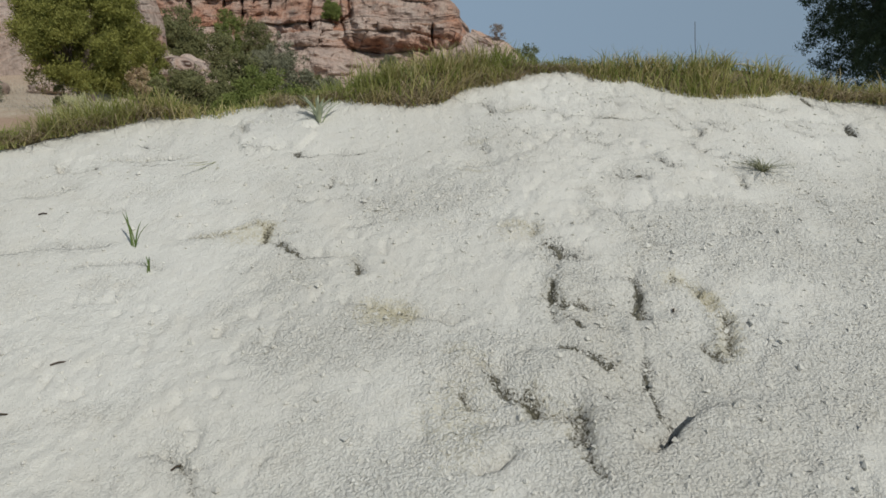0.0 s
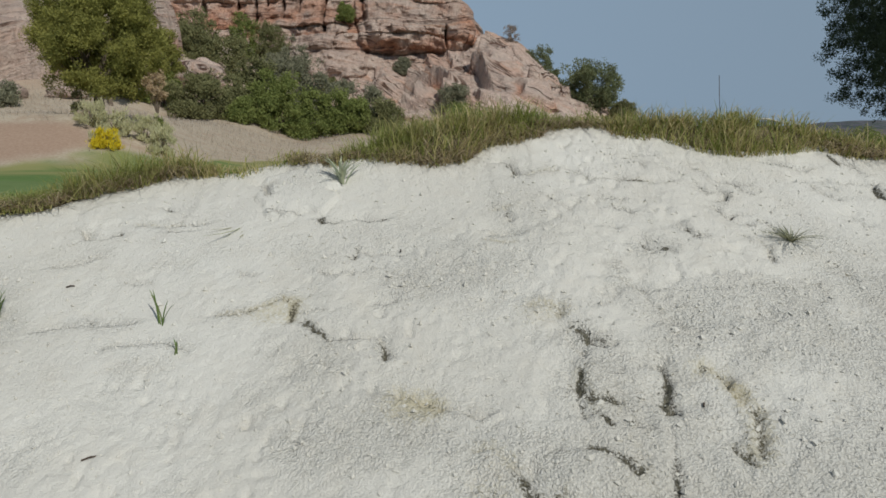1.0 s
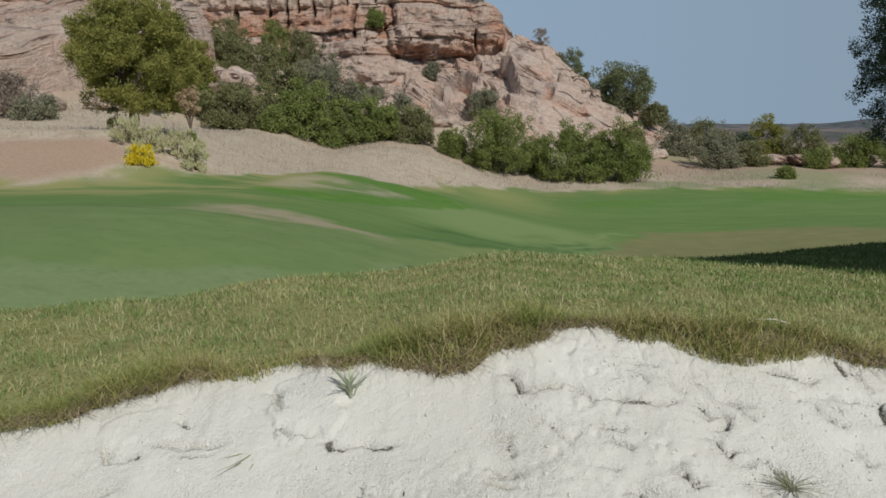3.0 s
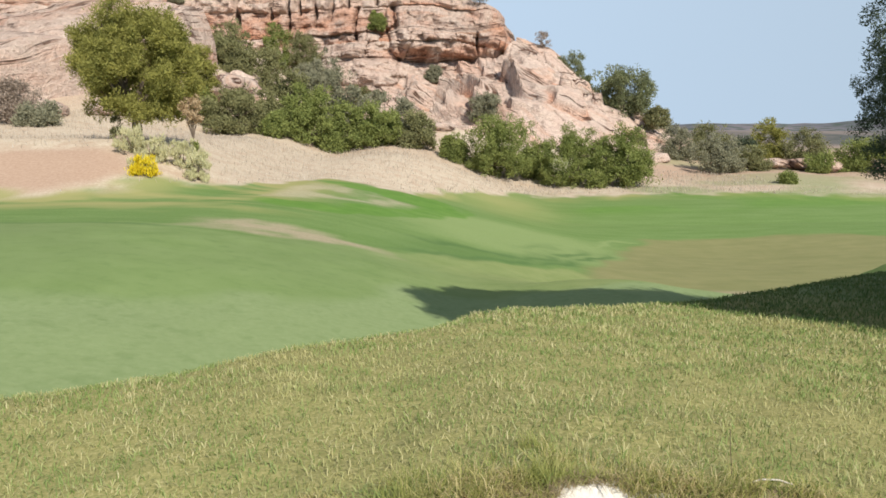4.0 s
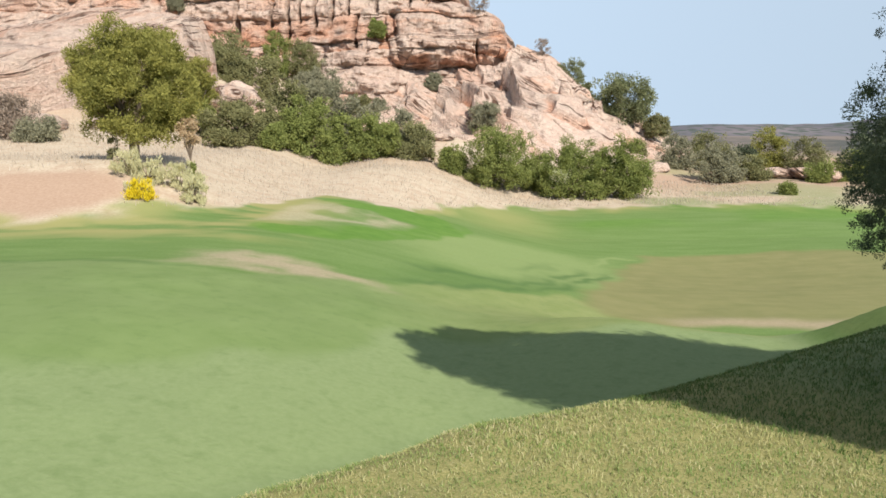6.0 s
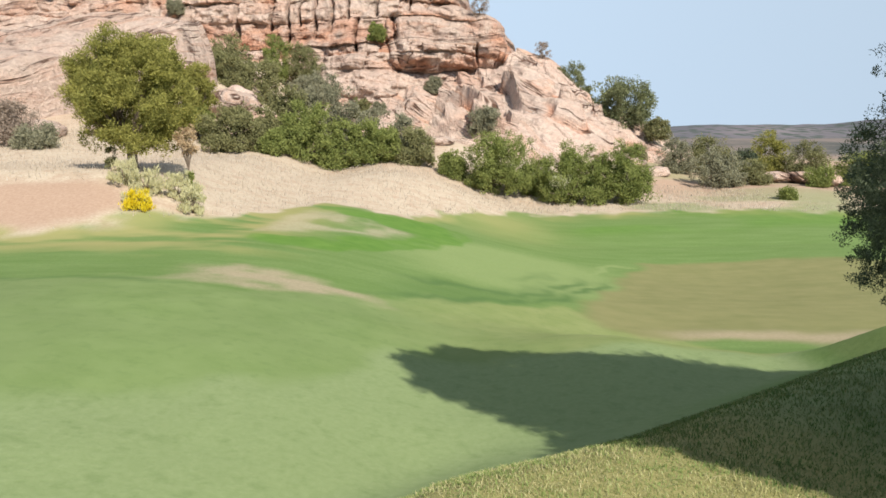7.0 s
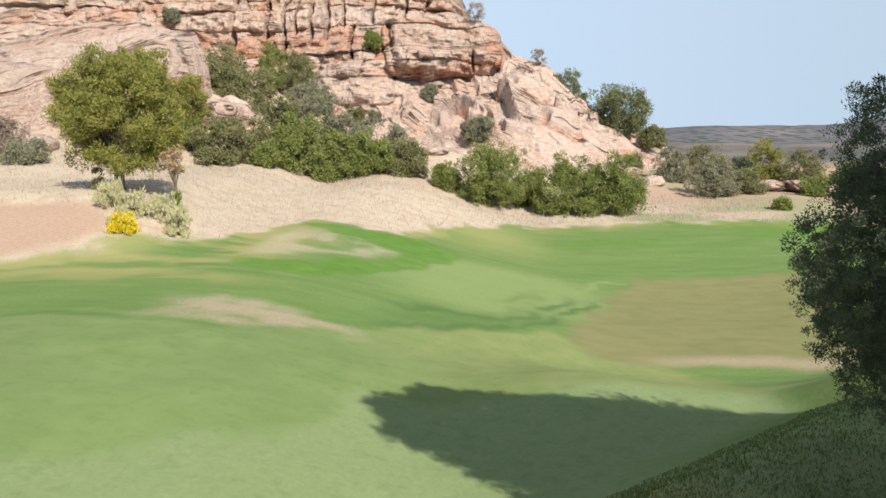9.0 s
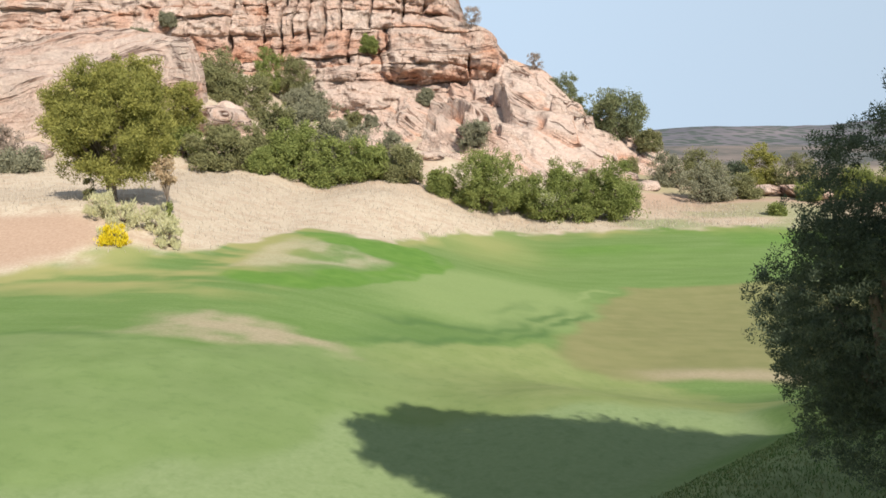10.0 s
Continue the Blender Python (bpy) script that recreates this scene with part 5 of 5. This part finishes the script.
# trees and bushes on the rocks: x, y, foot, width, height, leaf, label
ROCKY = (
    (23.1, 93.0, 2.8, 7.9, 5.8, PINYON, "round pinyon pine on the rocky ridge"),
    (18.2, 103.3, 6.6, 4.8, 4.8, PINYON, "small pinyon pine on the skyline ridge"),
    (19.8, 101.5, 5.6, 2.2, 2.6, PINYON, "low pinyon beside the skyline pine"),
    (26.6, 90.5, 1.2, 3.2, 2.6, OLIVE, "low olive bush at the ridge end"),
    (14.4, 104.0, None, 2.4, 2.6, GREY, "bare grey bush on the skyline"),
    (5.9, None, 18.4, 3.0, 2.8, GREY, "grey bush on the cliff shoulder"),
    (5.1, 80.5, None, 3.5, 2.9, SAGE, "rounded grey-green bush on the slickrock"),
    (-8.3, None, 14.7, 2.6, 2.6, OAK, "green bush rooted in the cliff ledge"),
    (-0.4, 101.0, None, 2.5, 2.3, SAGE, "dark bush under the overhang"),
    (-9.6, 95.5, None, 2.4, 2.6, OLIVE, "small bush below the cliff"),
    (-7.2, 95.0, None, 1.8, 1.6, SAGE, "small dark bush below the cliff"),
    (-24.6, 90.5, 4.4, 7.2, 10.2, OLIVE, "tall olive pinyon beside the blunt slab"),
    (-21.0, 88.0, 3.6, 7.4, 7.6, OLIVE, "leaning olive pinyon beside the blunt slab"),
    (-23.0, 84.6, 6.4, 5.2, 4.4, OLIVE, "low olive bush filling the gap beside the slab"),
    (-21.8, 104.0, 9.0, 4.6, 6.6, OAK, "green pinyon at the cliff foot"),
    (-17.8, 103.0, 8.4, 4.6, 6.0, OLIVE, "olive pinyon at the cliff foot"),
    (-16.4, 97.0, 5.4, 5.6, 4.2, SAGE, "grey brush at the cliff foot"),
    (-42.6, None, 17.0, 2.9, 2.5, SAGE, "grey shrub on a cliff ledge"),
    (-38.6, None, 19.6, 2.5, 2.0, SAGE, "grey shrub on an upper cliff ledge"),
    (-27.6, 80.0, 8.6, 2.0, 1.7, OAK, "green shrub on the slab edge"),
    (-31.8, 66.5, 6.6, 1.3, 1.3, GREY, "grey twiggy shrub on the slab"),
)
for k, (x, y, foot, w, h, m, label) in enumerate(ROCKY):
    sparse = 0.45 if m is GREY else 1.9
    y = float(cliff_face(np.array(x), np.array(foot))[0]) - 0.4 if y is None else y
    foot = float(apron_z(np.array(x), np.array(y))[0]) - 0.1 if foot is None else foot
    woody("pinyon_pine" if "pin" in label and "bush" not in label else "rock_shrub", x, y, heap(R, w, h, -0.04, 22), (0.19 if w > 5 else 0.15) if sparse > 1 else 0.11, int((80 + 60 * w) * sparse), 22, m, label, "tree" if h > 3.9 else "shrub", trunk=0.02 * h + 0.02, seed=120 + k, clump=0.16 * w ** 0.6, base=foot, gaps=0.6, puff=1.9, shell=0.5)

# scrub to the right of the slickrock
for k, (x, y, w, h, m, label) in enumerate((
        (26.6, 69.5, 6.4, 3.6, SAGE, "broad grey-green sage bush"), (30.0, 71.0, 3.6, 2.6, OLIVE, "olive bush beside the sage"), (24.2, 76.0, 4.0, 4.2, SAGE, "grey-green bush behind the sage"),
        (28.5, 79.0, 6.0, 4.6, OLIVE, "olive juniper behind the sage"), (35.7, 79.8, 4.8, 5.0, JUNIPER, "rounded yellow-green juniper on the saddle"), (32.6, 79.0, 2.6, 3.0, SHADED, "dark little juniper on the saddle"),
        (38.4, 78.0, 5.0, 4.0, OLIVE, "olive bush on the saddle"), (40.6, 70.0, 5.6, 3.8, OAK, "scrub oak at the edge of the dry bank"), (44.5, 69.0, 5.6, 4.2, OAK, "scrub oak at the edge of the dry bank"),
        (35.8, 69.5, 3.2, 2.2, OAK, "low scrub oak below the saddle"), (29.4, 62.0, 1.2, 1.0, OAK, "little green bush on the dry bank"), (22.5, 84.0, 2.6, 1.6, OLIVE, "low olive bush under the ridge"),
        (-28.6, 51.6, 4.4, 3.6, GREY, "bare grey-brown thicket by the slab foot"), (-26.4, 50.0, 2.8, 1.6, SAGE, "pale low sage by the thicket"), (-31.5, 53.0, 3.6, 3.6, GREY, "bare grey-brown thicket by the slab foot"),
        (-22.3, 36.4, 1.9, 3.0, OAK, "green bush at the edge of the bank"))):
    woody("scrub_bush", x, y, thicket(R, w, h, 0.85), 0.13 if y > 40 else 0.09, int(120 + 120 * w), 20, m, label, "shrub", trunk=0.07, seed=160 + k, stems=2, clump=0.40 if y > 40 else 0.25)

# the juniper close to the green; its leaf colour is darkened for shade
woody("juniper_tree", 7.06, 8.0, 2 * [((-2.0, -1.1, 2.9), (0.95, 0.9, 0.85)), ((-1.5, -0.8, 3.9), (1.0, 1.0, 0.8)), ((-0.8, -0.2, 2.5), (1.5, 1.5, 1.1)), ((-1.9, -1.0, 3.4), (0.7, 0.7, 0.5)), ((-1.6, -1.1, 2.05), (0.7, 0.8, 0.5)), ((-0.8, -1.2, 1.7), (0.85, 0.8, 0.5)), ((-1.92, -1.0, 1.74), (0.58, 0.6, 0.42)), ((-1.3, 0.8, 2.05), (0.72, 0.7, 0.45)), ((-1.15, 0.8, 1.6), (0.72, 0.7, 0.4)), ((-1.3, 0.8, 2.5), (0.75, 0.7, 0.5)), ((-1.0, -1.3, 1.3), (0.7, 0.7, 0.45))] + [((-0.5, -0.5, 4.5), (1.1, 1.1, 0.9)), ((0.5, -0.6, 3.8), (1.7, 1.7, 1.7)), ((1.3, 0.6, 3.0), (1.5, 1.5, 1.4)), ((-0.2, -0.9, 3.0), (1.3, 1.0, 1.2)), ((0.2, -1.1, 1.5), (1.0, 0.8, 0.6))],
    0.026, 7000, 64, SHADED, "dense juniper standing in shade by the green, leaves coloured darker for it", "tree", trunk=0.22, seed=9, stems=2, clump=0.095, base=-1.8, gaps=0.15, shell=0.75, slim=0.25, puff=1.0)

# the tall pair that shades it, whose shadow lies on the green: outline of the crowns across the sun's way
CROWN = ((5.15, 8.5), (5.95, 9.1), (6.6, 9.3), (7.5, 10.25), (7.6, 9.8), (8.5, 9.5), (9.2, 8.95), (9.9, 8.5), (11.9, 8.35), (13.5, 8.2), (14.8, 6.5), (14.8, 3.0), (13.5, 1.2), (5.3, 1.1),
         (4.95, 1.65), (4.5, 2.4), (4.4, 2.85), (5.6, 4.2), (6.5, 5.0), (6.1, 5.65), (5.8, 6.4), (5.1, 7.1), (5.35, 7.6))
rng = np.random.default_rng(31)
px, pz, back_off = rng.uniform(4.3, 15, 9000), rng.uniform(1.0, 10.4, 9000), rng.uniform(-1.2, 1.2, 9000)
depth = inside(px, pz, CROWN) + 0.12 * bumps(px * 2.2, pz * 2.2, 5.0)
keep = depth > 0.13
px, pz, back_off = px[keep], pz[keep], back_off[keep]
for k, x in enumerate((8.0, 12.0)):
    mine = (px < 10) == (k == 0)
    spots = np.stack([px[mine] + 0.52 * back_off[mine] - x, -1.08 * back_off[mine], pz[mine] + back_off[mine] + 1.3], -1)
    lobes = [((a - x, 0.0, b + 1.3), (1.2, 0.8, 1.1)) for a, b in ((6.4, 8.2), (6.6, 6.6), (8.0, 8.6), (7.6, 5.4), (6.0, 3.0), (8.6, 7.0), (8.6, 3.4))] if k == 0 else [((a - x, 0.0, b + 1.3), (1.4, 0.8, 1.2)) for a, b in ((11.0, 7.2), (12.6, 7.2), (13.6, 5.6), (11.2, 5.0), (12.4, 3.2), (10.6, 2.8))]
    woody("tall_juniper", x, 2.4, lobes, 0.14, len(spots), 15, JUNIPER, "tall dense juniper standing beside the bunker", "tree", "tall junipers", trunk=0.24, seed=200 + k, clump=0.27, base=-1.3, even=True, spots=spots)


# ---- loose stones ----
def stone(name, x, y, z, size, material, label, seed):
    rng = np.random.default_rng(seed)
    bm = bmesh.new()
    bmesh.ops.create_icosphere(bm, subdivisions=4, radius=1.0)
    co = np.array([v.co for v in bm.verts])
    co = np.sign(co) * np.abs(co) ** 0.75
    d = 1 + 0.16 * fbm(co[:, 0] * 1.4 + seed, co[:, 1] * 1.4, co[:, 2] * 1.8, 4)
    co = co * d[:, None] * np.array(size)
    for v, c in zip(bm.verts, co):
        v.co = c
    for f in bm.faces:
        f.smooth = True
    me = bpy.data.meshes.new(name)
    bm.to_mesh(me)
    bm.free()
    ob = part(name, me, material)
    ob.matrix_world = pose(x, y, z, 0, 0, math.degrees(rng.uniform(0, 6.28)))
    return tagged(ob, label, "rock")


for k, (x, y, w, d, h, dz) in enumerate((
        (37.6, 72.0, 2.0, 1.6, 0.95, 0.35), (40.8, 72.8, 1.9, 1.4, 0.9, 0.4), (34.0, 75.0, 1.6, 1.1, 0.7, 0.3), (36.6, 74.5, 1.8, 1.2, 0.8, 0.3), (25.0, 88.0, 1.2, 0.9, 0.7, 0.5),
        (22.0, 74.0, 1.5, 1.1, 0.9, 0.2), (20.0, 78.0, 1.6, 1.2, 0.9, 0.2), (28.0, 73.5, 1.4, 1.1, 0.8, 0.2),
        (-14.4, 34.4, 0.28, 0.22, 0.2, 0.1), (-20.5, 74.0, 3.4, 2.6, 2.2, 1.0), (-18.0, 76.0, 2.2, 1.8, 1.2, 0.6), (-8.0, 83.0, 1.8, 1.4, 1.0, 0.5), (-4.6, 80.0, 1.6, 1.1, 0.8, 0.4), (0.5, 76.0, 1.3, 1.0, 0.7, 0.3), (-25.5, 58.0, 1.4, 1.1, 0.7, 0.3), (-29.0, 56.0, 2.0, 1.4, 1.0, 0.5))):
    stone("sandstone_boulder", x, y, float(ground_z(x, y)) + dz, (w * 1.15, d, 0.7 * h), APRON, "weathered pinkish sandstone boulder on the slope", 300 + k)

stone("pale_boulder", -20.2, 76.0, 3.3, (3.3, 2.4, 2.3), APRON, "big pale sandstone boulder beside the slab", 350)
stone("pale_boulder", -20.6, 78.6, 4.9, (2.7, 1.9, 1.75), BOULDER, "pale rounded sandstone boulder in the gap beside the slab", 357)

# ---- dry grass on the banks ----
rng = np.random.default_rng(8)
n = 60000
px, py = rng.uniform(-32, 48, n), 27 + rng.power(1.4, n) * 41
keep = (py > along(px, EDGE_DRY) + 0.6 * bumps(px, py, 2.0)) & (rng.uniform(0, 1, n) < 0.35 + 0.65 * sst(0.5 + fbm(px * 0.3, py * 0.3, 4.0))) & (np.abs(px) < 0.72 * py) & (oval(px, py, -16.5, 30.4, 4.2, 2.2) > 1)
px, py = px[keep], py[keep]
grass("dry_grass", rng, px, py, ground_z(px, py) - 0.02, rng.uniform(0.10, 0.34, len(px)), rng.uniform(0.015, 0.04, len(px)), rng.uniform(0.2, 0.9, len(px)), STRAW, "bleached straw-coloured grass on the dry banks")


# ---- plants and crumbs on the bunker face ----
def leaves(name, x, y, count, tall, wide, spread, material, label, seed, lift=1.0, aim=None, category="plant"):
    """A tuft of arching leaves, each a bent keeled strip."""
    rng = np.random.default_rng(seed)
    verts, quads = [], []
    for k in range(count):
        a = rng.uniform(0, 6.28) if aim is None else aim + rng.normal(0, 0.45)
        t, s = tall * rng.uniform(0.55, 1.1), spread * rng.uniform(0.4, 1.2)
        side = np.array([-math.sin(a), math.cos(a), 0])
        go = np.array([math.cos(a), math.sin(a), 0])
        b0 = np.array([*rng.normal(0, 0.05 * tall, 2), -0.003])
        i = len(verts) * 3
        for f in (0, 0.25, 0.5, 0.75, 1.0):
            c = b0 + go * s * t * (0.5 * f + 0.5 * f * f) + np.array([0, 0, t * lift * (f - 0.42 * s * f * f)])
            w = wide * (1 - f) ** 0.6 * (0.55 + f * 1.2) * 0.5 + 0.0003
            verts.append(np.stack([c - side * w, c - np.array([0, 0, w * 0.4]), c + side * w]))
        for r in range(4):
            j = i + 3 * r
            quads += [(j, j + 1, j + 4, j + 3), (j + 1, j + 2, j + 5, j + 4)]
    ob = part(name, mesh_of(name, np.concatenate(verts), np.array(quads)), material)
    ob.location = (x, y, sand_at(x, y))
    return tagged(ob, label, category)


FRESH = make_blade_stuff("fresh_blade", (0.07, 0.13, 0.03), (0.13, 0.20, 0.05), (0.20, 0.25, 0.09))
YELLOW = make_blade_stuff("yellowing_blade", (0.24, 0.28, 0.09), (0.33, 0.35, 0.13), (0.42, 0.38, 0.18))
SILVER = make_blade_stuff("silvery_leaf", (0.34, 0.39, 0.27), (0.48, 0.52, 0.38), (0.42, 0.44, 0.28))
DUSTY = make_blade_stuff("dusty_blade", (0.16, 0.18, 0.10), (0.30, 0.31, 0.20), (0.40, 0.38, 0.26))
leaves("rosette_weed", -0.165, 1.70, 22, 0.085, 0.0085, 0.75, SILVER, "silvery broad-leaved weed rooted at the lip", 1)
leaves("grass_tuft", 0.795, 1.38, 75, 0.062, 0.0015, 1.35, DUSTY, "splayed dusty grass tuft on the sand", 2, 0.75)
leaves("grass_tuft", -0.815, 1.345, 30, 0.075, 0.003, 0.45, FRESH, "upright fresh green grass tuft on the sand", 3)
leaves("grass_sprig", -0.475, 1.29, 5, 0.075, 0.0034, 0.45, FRESH, "few-bladed green sprig on the sand", 4)
leaves("grass_sprig", -0.425, 1.205, 4, 0.045, 0.003, 0.7, FRESH, "small thin green sprig on the sand", 5)
leaves("drooping_sprig", -0.36, 1.60, 7, 0.095, 0.0042, 1.3, YELLOW, "drooping yellowish sprig hanging down the sand", 6, -0.55, aim=-2.3)
for k, (x, y, t) in enumerate(((0.50, 1.86, 0.10), (0.56, 1.88, 0.13), (0.61, 1.86, 0.09), (0.75, 1.9, 0.14), (0.45, 1.87, 0.08), (0.67, 1.88, 0.08))):
    ob = leaves("grass_stalk", x, y, 2, t, 0.0022, 0.15, LONG, "thin upright grass stalk above the lip", 30 + k)
    ob.location.z = float(ground_z(x, y)) + 0.01

WOOD = bark_stuff("bleached_wood", (0.36, 0.32, 0.27), (0.58, 0.54, 0.47))
CHIP = bark_stuff("dark_chip", (0.05, 0.04, 0.03), (0.12, 0.09, 0.07))


def twig(name, points, radius, material, label):
    verts, faces = [], []
    for a, b in zip(points[:-1], points[1:]):
        limb(verts, faces, a, b, radius, radius * 0.85, 6)
    return tagged(part(name, mesh_of(name, np.concatenate(verts), np.array(faces)), material), label, "twig")


twig("bleached_stick", [(0.855, 1.80, -0.836), (0.89, 1.806, -0.827), (0.935, 1.803, -0.827), (0.97, 1.796, -0.836)], 0.003, WOOD, "curved bleached stick lying on the lip grass")
twig("dead_stalk", [(0.838, 1.87, -0.915), (0.836, 1.87, -0.828), (0.828, 1.868, -0.765), (0.825, 1.87, -0.711)], 0.0009, CHIP, "thin dark dead stalk standing in the lip grass")
for x, y, a, size in ((-0.50, 1.0, 0.5, 0.012), (-0.545, 0.91, 0.1, 0.010), (-0.27, 0.80, 0.8, 0.007), (-0.70, 1.42, 0.2, 0.008), (0.46, 0.98, 1.2, 0.006), (-0.02, 1.43, 1.5, 0.006)):
    z = sand_at(x, y) + 0.002
    dx, dy = size * math.cos(a), size * math.sin(a)
    twig("wood_chip", [(x - dx, y - dy, z - 0.001), (x, y, z + 0.002), (x + dx, y + dy, z + 0.001)], 0.0016, CHIP, "tiny dark wood chip lying on the sand")
